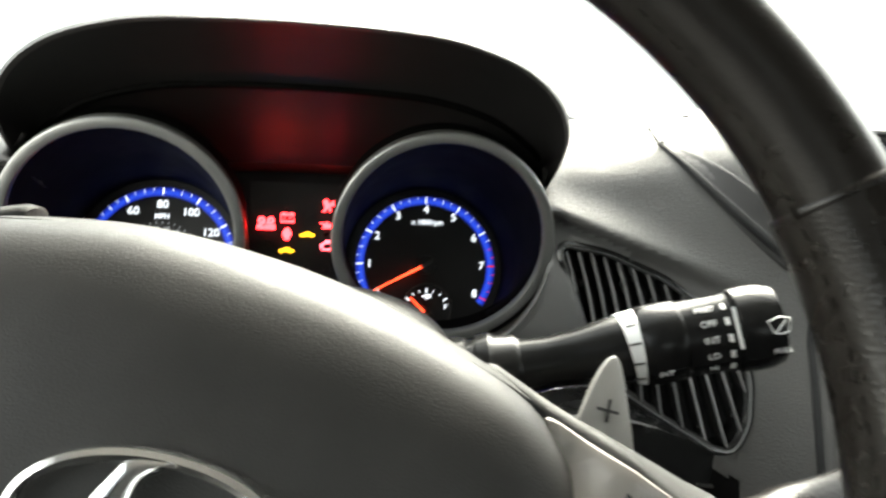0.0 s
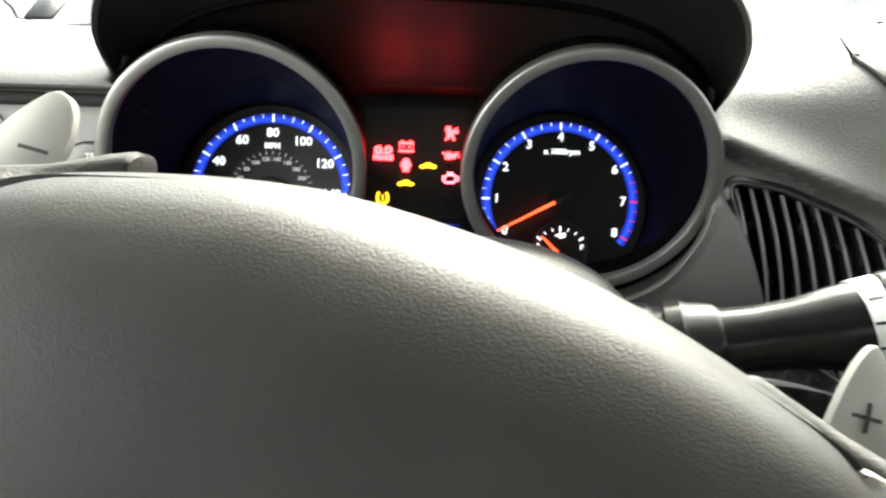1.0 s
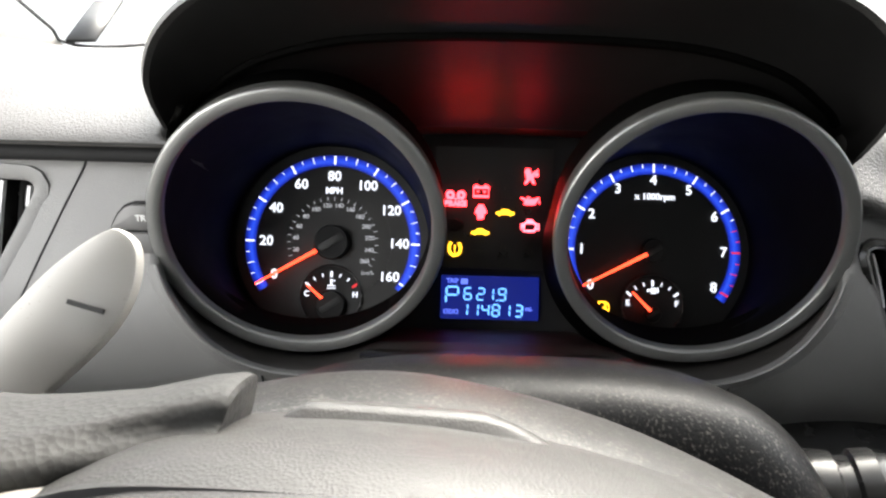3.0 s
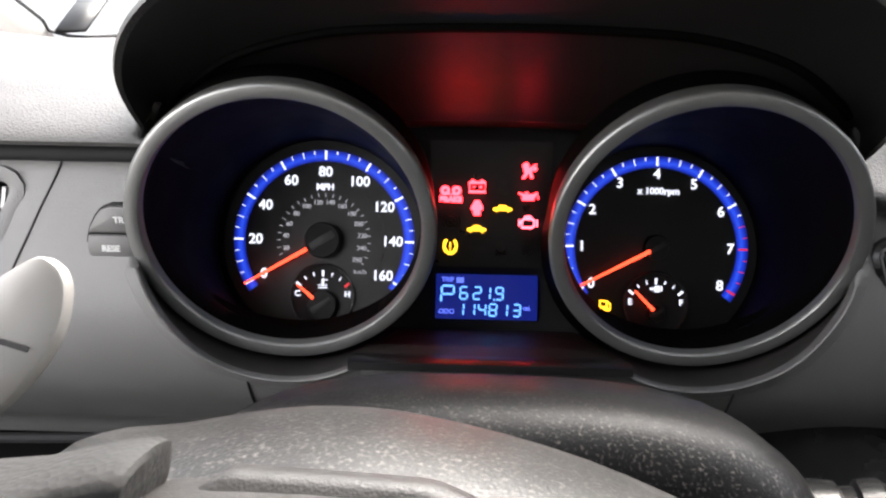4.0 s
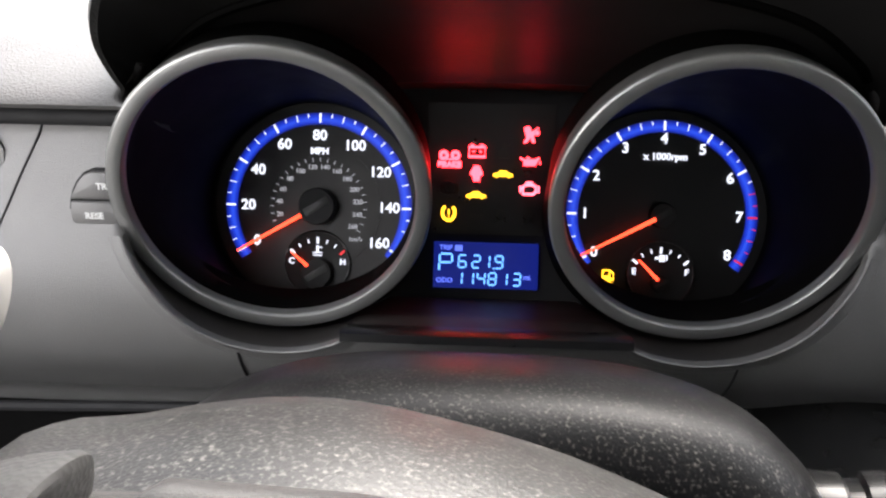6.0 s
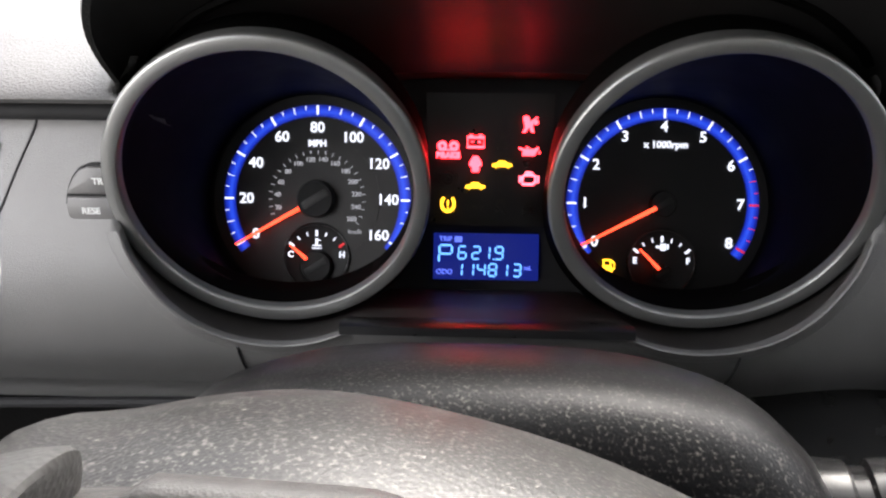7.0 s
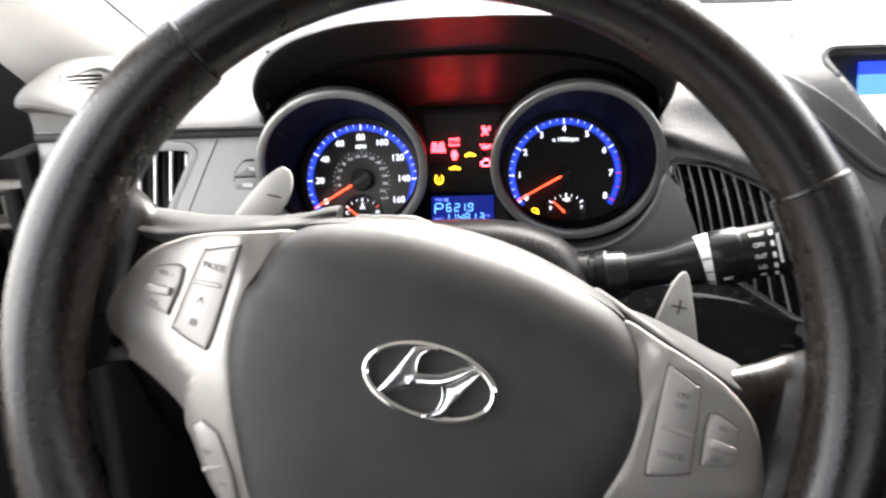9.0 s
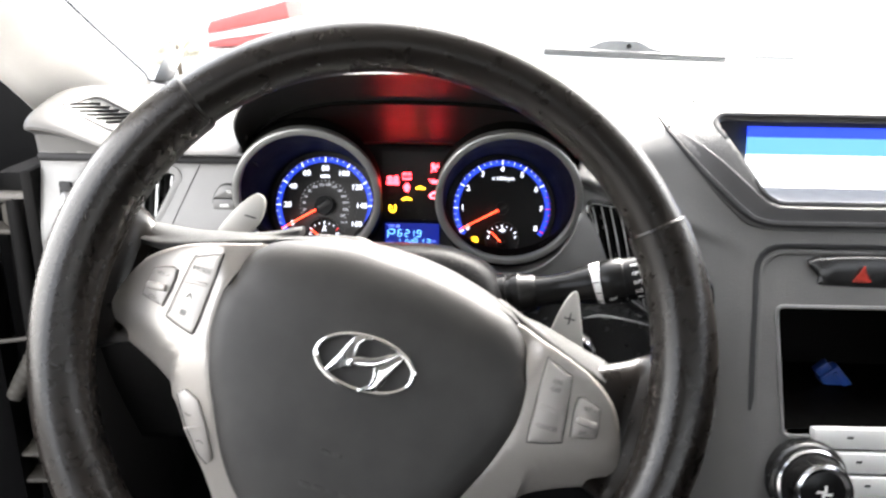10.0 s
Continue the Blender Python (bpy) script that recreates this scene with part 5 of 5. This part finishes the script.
part("surround_groove", tube([(x, dash_y(x, z) - 0.0012, z) for x, z in groove], lambda q: 0.0008 + 0.0026 * ease(0.0, 0.35, q), 8), MATT, disp, "dark groove that ends the fold", in_world=True)
hz = thing("hazard_switch", pose(0.410, dash_y(0.410, 0.917), 0.917), "black hazard switch with red triangle", "switch")
part("bezel", plate_smooth([(-0.044, 0.011), (0.06, 0.011), (0.06, -0.013), (-0.034, -0.013), (-0.042, -0.004)], lambda x, z: -0.004 + 0.45 * (-z) * -0.5, 0.008, 4, 0.002), VENTBLACK, hz)
part("triangle", ring_line([(-0.0080, -0.0065), (0.0080, -0.0065), (0.0, 0.0075)], 0.0009), REDM, hz, at=pose(-0.004, -0.0065, -0.001))
part("triangle", prism([(-0.0066, -0.0055), (0.0066, -0.0055), (0.0, 0.0058)], -0.0004, 0.0004), REDM, hz, at=pose(-0.004, -0.0062, -0.001))
part("triangle", ring_line([(-0.0040, -0.0035), (0.0040, -0.0035), (0.0, 0.0035)], 0.0008), REDM, hz, at=pose(-0.004, -0.0065, -0.001))

trim = thing("radio_surround", pose(0.40, dash_y(0.4, 0.85), 0.85), "grey surround of an empty radio bay", "trim panel")
out_line = rounded([(0.3175, 0.9345), (0.535, 0.9345), (0.535, 0.69), (0.302, 0.69), (0.309, 0.85)], [0.022, 0.012, 0.01, 0.01, 0.03])
part("surround_edge", frame_strip(out_line, 0.0045, 0.0014, 0.003), MATT, trim, in_world=True)
part("surround_lip", frame_strip([(0.42 + (x - 0.42) * 0.962, 0.81 + (z - 0.81) * 0.962) for x, z in out_line], 0.004, 0.0016, 0.002), DASH, trim, "grey raised edge", in_world=True)
part("bay_edge", frame_strip(rounded(RADIO, 0.005), 0.003, 0.0022, 0.01), PANEL, trim, in_world=True)
walls = []
ro = rounded(RADIO, 0.005)
walls.append([(x, dash_y(x, z) + 0.002, z) for x, z in ro])
walls.append([(x, dash_y(x, z) + 0.14, z) for x, z in ro])
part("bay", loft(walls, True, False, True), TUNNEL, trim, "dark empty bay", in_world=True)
con = thing("loose_connector", pose(0.425, -0.10, 0.788), "blue plug on a thin cable inside the empty radio bay", "connector")
part("plug", merge(box(0.023, 0.014, 0.034, 0.004, pose(0, 0, 0, 0, -42, 0)), box(0.015, 0.010, 0.010, 0.002, pose(-0.015, 0, 0.014, 0, -42, 0)), box(0.004, 0.016, 0.026, 0.001, pose(0.003, -0.001, 0.003, 0, -42, 0))), BLUE_PLASTIC, con)
part("cable", tube(smooth_open([(0.006, 0, -0.017), (-0.004, 0.002, -0.021), (-0.020, 0.0, -0.023), (-0.036, -0.006, -0.030), (-0.047, -0.014, -0.040)], 5), 0.0012, 8), BLUE_PLASTIC, con)


def knob(name, x, z, label):
    k = thing(name, pose(x, dash_y(x, z) - 0.002, z, -14, 0, 0), label, "knob")
    part("skirt", lathe([(0.0, 0.006), (0.0345, 0.006), (0.0345, -0.004), (0.0330, -0.008), (0.0300, -0.0105), (0.0280, -0.0110)], 56, True), VENTBLACK, k)
    part("skirt_ring", lathe([(0.0296, -0.0095), (0.0298, -0.0130), (0.0282, -0.0145), (0.0266, -0.0135)], 56), CHROME, k, "chrome collar")
    part("grip", lathe([(0.0268, -0.010), (0.0258, -0.028), (0.0248, -0.0315), (0.0230, -0.0325), (0.0205, -0.0318)], 56), STALK, k, "black grip")
    part("trim_ring", lathe([(0.0245, -0.0312), (0.0238, -0.0338), (0.0215, -0.0345), (0.0182, -0.0322)], 56), CHROME, k, "thin chrome ring")
    part("face", lathe([(0.0184, -0.0314), (0.0182, -0.0322), (0.0165, -0.0328), (0.0, -0.0332)], 48), STALK, k)
    part("symbol", merge(*[box(0.0022, 0.0004, 0.0065, 0.0, Matrix.Rotation(radians(a), 4, "Y") @ pose(0.0010, -0.0336, 0.0034)) for a in (0, 90, 180, 270)]), WHITEPRINT, k)
    return k


knob("fan_knob", 0.350, 0.754, "black fan knob with thin chrome ring")
cp = thing("climate_panel", pose(0.43, dash_y(0.43, 0.76), 0.76), "white climate control buttons beside the fan knob", "control panel")
for r in range(4):
    zr = 0.7865 - 0.0188 * r
    for xc, wd, xs in ((0.391, 0.070, 0.387 + 0.007 * r), (0.464, 0.070, 0.466)):
        m = pose(xc, dash_y(xc, zr) - 0.002, zr, -14, 0, 0)
        part("button", box(wd, 0.010, 0.0178, 0.0016, m), PALE, cp, in_world=True)
        part("symbol", box(0.0050, 0.0004, 0.0022, 0, m @ pose(xs - xc, -0.0052, 0.0015)), DARKPRINT, cp, in_world=True)

# start button right of the column
sb = thing("start_button", pose(0.150, -0.185, 0.856, 12, 0, 0), "chrome ringed engine start button, glowing blue", "button")
part("ring", lathe([(0.0, 0.006), (0.0155, 0.006), (0.0155, -0.003), (0.0142, -0.0045), (0.0125, -0.004), (0.0120, -0.0005)], 40), CHROME, sb)
part("cap", lathe([(0.0120, 0.0), (0.0118, -0.0025), (0.0105, -0.0035), (0.0, -0.0038)], 40), STALK, sb)
part("lit_mark", merge(shifted(words("START", 0.0040, depth=0.0002), 0, -0.0040, -0.001), box(0.004, 0.0004, 0.002, 0, pose(0, -0.0040, 0.0060))), G_START, sb, "blue lit lettering")
kp = prism(smooth_closed([(0.12, 0.848), (0.175, 0.866), (0.235, 0.855), (0.275, 0.83), (0.285, 0.78), (0.275, 0.70), (0.10, 0.70), (0.105, 0.84)], 5), -0.135, -0.06, 0.010, 4)
knee = thing("knee_panel", pose(0.2, -0.10, 0.70), "black lower trim panel beside the steering column", "trim panel")
part("panel", kp, VENTBLACK, knee, in_world=True)
part("panel_edge", tube(smooth_open([(0.165, -0.131, 0.8625), (0.185, -0.132, 0.8660), (0.232, -0.132, 0.8535), (0.270, -0.131, 0.829)], 6), 0.0022, 8), PANEL, knee, "paler top edge of the panel", in_world=True)
for i in range(5):
    part("slot", box(0.022, 0.0016, 0.0022, 0.0005, pose(0.262 - 0.001 * i, -0.1362, 0.822 - 0.0062 * i, 0, 6, 0)), DIALGREY, knee, in_world=True)

# ---- car body around ----
def panel(name, pts, material, label, category, thickness=0.02, kind="structure"):
    bm = bmesh.new()
    bm.faces.new([bm.verts.new(p) for p in pts])
    ob = solid(name, bm, material, label, category, kind)
    s = ob.modifiers.new("thickness", "SOLIDIFY")
    s.thickness, s.offset = thickness, 0
    return ob


panel("ceiling", [(-0.30, -0.30, 1.38), (1.06, -0.30, 1.38), (1.06, -2.1, 1.36), (-0.30, -2.1, 1.36)], HEADLINER, "pale headliner", "ceiling", 0.03)
panel("floor", [(-0.36, 0.5, 0.25), (1.10, 0.5, 0.25), (1.10, -2.1, 0.25), (-0.36, -2.1, 0.25)], CARPET, "black carpet floor", "floor", 0.03)
panel("firewall", [(-0.36, 0.45, 0.25), (1.10, 0.45, 0.25), (1.10, 0.62, 1.0), (-0.36, 0.62, 1.0)], CARPET, "black carpet bulkhead", "bulkhead", 0.02)
panel("wall_right", [(1.10, 0.6, 0.25), (1.10, -2.1, 0.25), (1.08, -2.1, 1.22), (1.08, -0.1, 1.22), (1.10, 0.6, 1.0)], DASH_SHADED_TRIM, "black door trim", "wall", 0.03)
panel("wall_left", [(-0.345, 0.55, 0.25), (-0.345, -0.10, 0.25), (-0.345, -0.06, 0.80), (-0.345, 0.55, 0.98)], DASH_SHADED_TRIM, "black kick panel", "wall", 0.02)
panel("wall_rear_left", [(-0.345, -0.86, 0.25), (-0.345, -2.1, 0.25), (-0.33, -2.1, 1.36), (-0.30, -0.86, 1.37)], DASH_SHADED_TRIM, "black rear side trim", "wall", 0.02)
panel("wall_back", [(-0.36, -2.1, 0.25), (1.10, -2.1, 0.25), (1.08, -2.1, 1.00), (-0.33, -2.1, 1.00)], DASH_SHADED_TRIM, "black rear trim below the rear window", "wall", 0.03)


def pillar(name, pts, r, material, label):
    path = smooth_open(pts, 8)
    bm = tube(path, r, 14)
    return solid(name, bm, material, label, "pillar", "structure")


# windscreen pillar: broad soft trim
INNER_EDGE = [(-0.352, 0.27, 1.000), (-0.349, 0.20, 1.041), (-0.344, 0.03, 1.118), (-0.336, -0.04, 1.150), (-0.318, -0.22, 1.250), (-0.30, -0.46, 1.375)]
OUTER_EDGE = [(-0.425, 0.13, 0.930), (-0.407, 0.06, 1.000), (-0.385, -0.04, 1.053), (-0.370, -0.13, 1.096), (-0.355, -0.32, 1.215), (-0.34, -0.54, 1.365)]
pl_rings = []
for p, q in zip(smooth_open(INNER_EDGE, 5), smooth_open(OUTER_EDGE, 5)):
    p, q = np.array(p), np.array(q)
    m = (p + q) / 2
    pl_rings.append(smooth_closed([tuple(p), tuple(p * 0.75 + q * 0.25 + np.array((0.012, -0.012, 0.008))), tuple(m + np.array((0.016, -0.016, 0.010))), tuple(p * 0.2 + q * 0.8 + np.array((0.008, -0.008, 0.003))), tuple(q),
                                   tuple(m + np.array((-0.03, 0.03, 0.004)))], 4))
solid("pillar_left", loft(pl_rings, True, True, True), PILLAR, "pale grey cloth windscreen pillar trim", "pillar", "structure")
pl_rings = [[(0.74 - x, y, z) for x, y, z in g] for g in pl_rings]
solid("pillar_right", loft(pl_rings, True, True, True), PILLAR, "pale grey cloth windscreen pillar trim", "pillar", "structure")


def foot(x):
    """Lower edge of the curved windscreen."""
    return 0.60 - 0.8 * (x - 0.37) ** 2


edge = smooth_open([(x + 0.003, y, z + 0.003) for x, y, z in INNER_EDGE[:0:-1]], 6)
edge += smooth_open([(-0.345, 0.205, 1.036), (-0.335, 0.215, 1.032), (-0.315, foot(-0.315) - 0.01, 1.031), (-0.29, foot(-0.29) - 0.01, 1.033)], 5)
solid("pillar_seal", tube(edge, 0.0014, 8), SCREENFRAME, "thin dark windscreen seal along the pillar", "seal", "structure")
st = bmesh.new()
sv = [st.verts.new(p) for p in ((-0.333, 0.192, 1.037), (-0.312, 0.198, 1.038), (-0.318, 0.272, 1.070), (-0.339, 0.262, 1.068))]
st.faces.new(sv)
tab = solid("dark_tab", st, SCREENFRAME, "small dark grey tab at the foot of the windscreen", "tab")
tk = tab.modifiers.new("thickness", "SOLIDIFY")
tk.thickness = 0.003
cowl = loft([[(x, 0.60, 1.0) for x in np.linspace(-0.40, 1.14, 20)], [(x, 0.63, 1.035 - 0.06 * (x - 0.37) ** 2) for x in np.linspace(-0.40, 1.14, 20)], [(x, 0.80, 1.02 - 0.06 * (x - 0.37) ** 2) for x in np.linspace(-0.40, 1.14, 20)], [(x, 1.55, 0.93 - 0.12 * (x - 0.37) ** 2) for x in np.linspace(-0.40, 1.14, 20)], [(x, 1.75, 0.70) for x in np.linspace(-0.40, 1.14, 20)]], False)
solid("bonnet", cowl, mat("bonnet_paint", (0.55, 0.56, 0.57), 0.3, coat=0.6, vary=0.04), "pale painted bonnet beyond the windscreen", "bonnet", "structure")

# windscreen glass
glass = bpy.data.materials.new("window_glass")
glass.use_nodes = True
gnt = glass.node_tree
gnt.nodes.clear()
see, shine, mixg, go = (gnt.nodes.new(k) for k in ("ShaderNodeBsdfTransparent", "ShaderNodeBsdfGlossy", "ShaderNodeMixShader", "ShaderNodeOutputMaterial"))
see.inputs["Color"].default_value = (0.95, 0.97, 0.96, 1)
shine.inputs["Roughness"].default_value = 0.02
mixg.inputs[0].default_value = 0.05
gnt.links.new(see.outputs[0], mixg.inputs[1])
gnt.links.new(shine.outputs[0], mixg.inputs[2])
gnt.links.new(mixg.outputs[0], go.inputs["Surface"])
gx = np.linspace(-0.345, 1.085, 25)
ws = solid("window_windscreen", loft([[(x, foot(x), 1.036) for x in gx], [(x * 0.985 + 0.005, foot(x) * 0.5 - 0.20, 1.22) for x in gx], [(x * 0.97 + 0.01, -0.46 + 0.08 * foot(x), 1.37) for x in gx]], False), glass, "clear curved windscreen", "windscreen", "structure")
ws.visible_shadow = False

WIPERM = mat("wiper_grey", (0.14, 0.145, 0.145), 0.5, vary=0.2, vary_scale=60)
wp = thing("wiper", pose(0.30, 0.70, 1.046), "grey windscreen wiper with black blade at the foot of the glass", "wiper")
part("arm", loft([[(x, y, z) for y, z in ((-0.012, 0.0), (-0.012, h), (-0.006, h + 0.004), (0.012, h), (0.012, 0.0))] for x, h in ((-0.03, 0.004), (0.0, 0.012), (0.025, 0.023), (0.05, 0.026), (0.09, 0.025), (0.12, 0.012), (0.16, 0.005))], True, True, True), WIPERM, wp, "grey wiper arm")
part("pivot_cap", lathe([(0.0, -0.003), (0.004, -0.003), (0.0045, 0.0), (0.0045, 0.006)], 20, False, True), RUBBER, wp, at=pose(0.075, -0.013, 0.016))
part("blade", box(0.34, 0.016, 0.014, 0.004, pose(0.085, -0.02, 0.000, 0, 1.5, 0)), mat("wiper_black", (0.04, 0.042, 0.042), 0.5, vary=0.3, vary_scale=30), wp, "thin black blade")
part("blade", box(0.075, 0.010, 0.007, 0.003, pose(0.345, -0.02, 0.001)), WIPERM, wp)

# open door side
jamb = thing("door_jamb", pose(-0.40, -0.02, 0.3), "dark painted door pillar with hinge hardware", "door pillar", kind="structure")
part("pillar_panel", box(0.05, 0.10, 0.74, 0.012, pose(-0.397, 0.02, 0.60)), RUBBER, jamb, in_world=True)
part("fender", prism([(-0.37, 0.2), (-0.37, 1.02), (-0.43, 1.06), (-0.56, 1.12), (-0.80, 1.02), (-0.95, 0.92), (-0.95, 0.2)], 0.10, 0.16, 0.02), RUBBER, jamb, "dark body side beyond the hinge", in_world=True)
part("dash_end", box(0.012, 0.10, 0.17, 0.004, pose(-0.352, -0.045, 0.90)), DASH_SHADED_TRIM, jamb, in_world=True)
part("seal", tube(smooth_open([(-0.372, -0.075, 0.55), (-0.372, -0.085, 0.80), (-0.374, -0.080, 0.90), (-0.38, -0.07, 0.95)], 6), 0.008, 10), RUBBER, jamb, "black rubber door seal", in_world=True)
for z in (0.930, 0.640):
    h = part("hinge", merge(box(0.085, 0.03, 0.0055, 0.002, pose(-0.430, -0.045, z + 0.0165)), box(0.085, 0.03, 0.0055, 0.002, pose(-0.432, -0.045, z - 0.0165)), box(0.016, 0.024, 0.039, 0.005, pose(-0.386, -0.047, z)), prism([(-0.394, z + 0.016), (-0.404, z + 0.009), (-0.404, z - 0.009), (-0.394, z - 0.016)], -0.054, -0.036, 0.001), shifted(lathe([(0.0045, 0), (0.0045, -0.004), (0.0, -0.004)], 6), -0.387, -0.059, z + 0.006)), STEEL, jamb, "dirty steel door hinge", in_world=True)
part("check_strap", tube([(-0.383, -0.06, 0.800), (-0.44, -0.066, 0.794), (-0.56, -0.10, 0.782)], 0.0026, 8), STEEL, jamb, "thin steel door check strap", in_world=True)
boot = [Vector((-0.384, -0.056, 0.788)).lerp(Vector((-0.418, -0.064, 0.732)), s) for s in np.linspace(0, 1, 30)]
part("cable_boot", tube(boot, lambda s: 0.0125 - 0.004 * s + 0.0006 * math.sin(s * 50), 14), STEEL, jamb, "ribbed grey rubber cable boot", in_world=True)
part("edge_strip", tube(smooth_open([(-0.443, -0.062, 0.745), (-0.447, -0.062, 0.69), (-0.452, -0.062, 0.62), (-0.462, -0.062, 0.50)], 5), 0.005, 8), STEEL, jamb, "pale edge strip of the opening", in_world=True)
dr = thing("car_door", pose(-0.425, -0.04, 0.30), "dark open car door with black trim", "car door")
part("door_shell", box(0.95, 0.09, 0.72, 0.03, pose(-0.44, -0.18, 0.33, 0, 0, 24)), BODY, dr)
part("door_trim", box(0.90, 0.03, 0.66, 0.02, pose(-0.47, -0.235, 0.33, 0, 0, 24)), DASH_SHADED_TRIM, dr)

# ---- outside ----
GROUND = mat("ground_asphalt", (0.10, 0.098, 0.094), 0.9, vary=0.15, vary_scale=1.5, grain=0.2, grain_scale=60)
gm = bmesh.new()
bmesh.ops.create_grid(gm, x_segments=2, y_segments=2, size=400)
solid("ground", gm, GROUND, "worn grey asphalt ground", "ground", "structure")
WALLM = mat("white_wall", (0.80, 0.80, 0.78), 0.8, vary=0.05, vary_scale=0.8)
bd = thing("building", pose(4.0, 9.0, 0), "white building front beyond the windscreen", "building", kind="structure")
part("wall", box(26, 0.3, 4.5, 0.0, pose(0, 0, 2.25)), WALLM, bd)
part("post", box(0.16, 0.16, 3.6, 0.02, pose(-0.95, -4.0, 1.8)), mat("post_grey", (0.42, 0.425, 0.43), 0.6, vary=0.1), bd, "grey post")
REDP = mat("red_paint", (0.42, 0.085, 0.08), 0.6, vary=0.1)
sg = thing("red_awning", pose(-1.40, 5.2, 0), "red and white striped box standing outside", "awning")
part("red_panel", prism([(-0.30, 0.90), (-0.27, 0.95), (0.28, 1.10), (0.30, 0.985), (-0.30, 0.86)], -0.3, 0.3, 0.01), REDP, sg)
part("white_panel", prism([(-0.30, 0.855), (0.30, 0.98), (0.30, 0.90), (-0.30, 0.81)], -0.29, 0.3, 0.01), WALLM, sg)
part("red_panel", prism([(-0.30, 0.805), (0.30, 0.895), (0.30, 0.80), (-0.30, 0.765)], -0.3, 0.3, 0.01), REDP, sg)
part("base", box(0.60, 0.58, 0.76, 0.02, pose(0, 0.01, 0.38)), WALLM, sg)
bush = thing("dry_bush", pose(-2.1, 5.4, 0), "pale dry bush in the bright distance", "bush")
rng = random.Random(7)
bw = []
for i in range(90):
    a, h = rng.uniform(0, 6.28), rng.uniform(0.62, 0.98)
    rr = 0.30 * math.sqrt(max(0.02, 1 - ((h - 0.78) / 0.22) ** 2)) * rng.uniform(0.3, 1)
    bw.append(box(0.07, 0.02, 0.05, 0, pose(rr * math.cos(a), rr * math.sin(a), h, rng.uniform(0, 360), rng.uniform(0, 360), rng.uniform(0, 360))))
tagged(part("foliage", merge(*bw), mat("dry_leaf", (0.66, 0.63, 0.53), 0.8, vary=0.3), bush), kind="stuff")
part("stem", tube([(0, 0, 0), (0.01, 0, 0.4), (0, 0.01, 0.75)], lambda s: 0.03 - 0.015 * s, 8), mat("bark", (0.12, 0.09, 0.06), 0.9), bush)
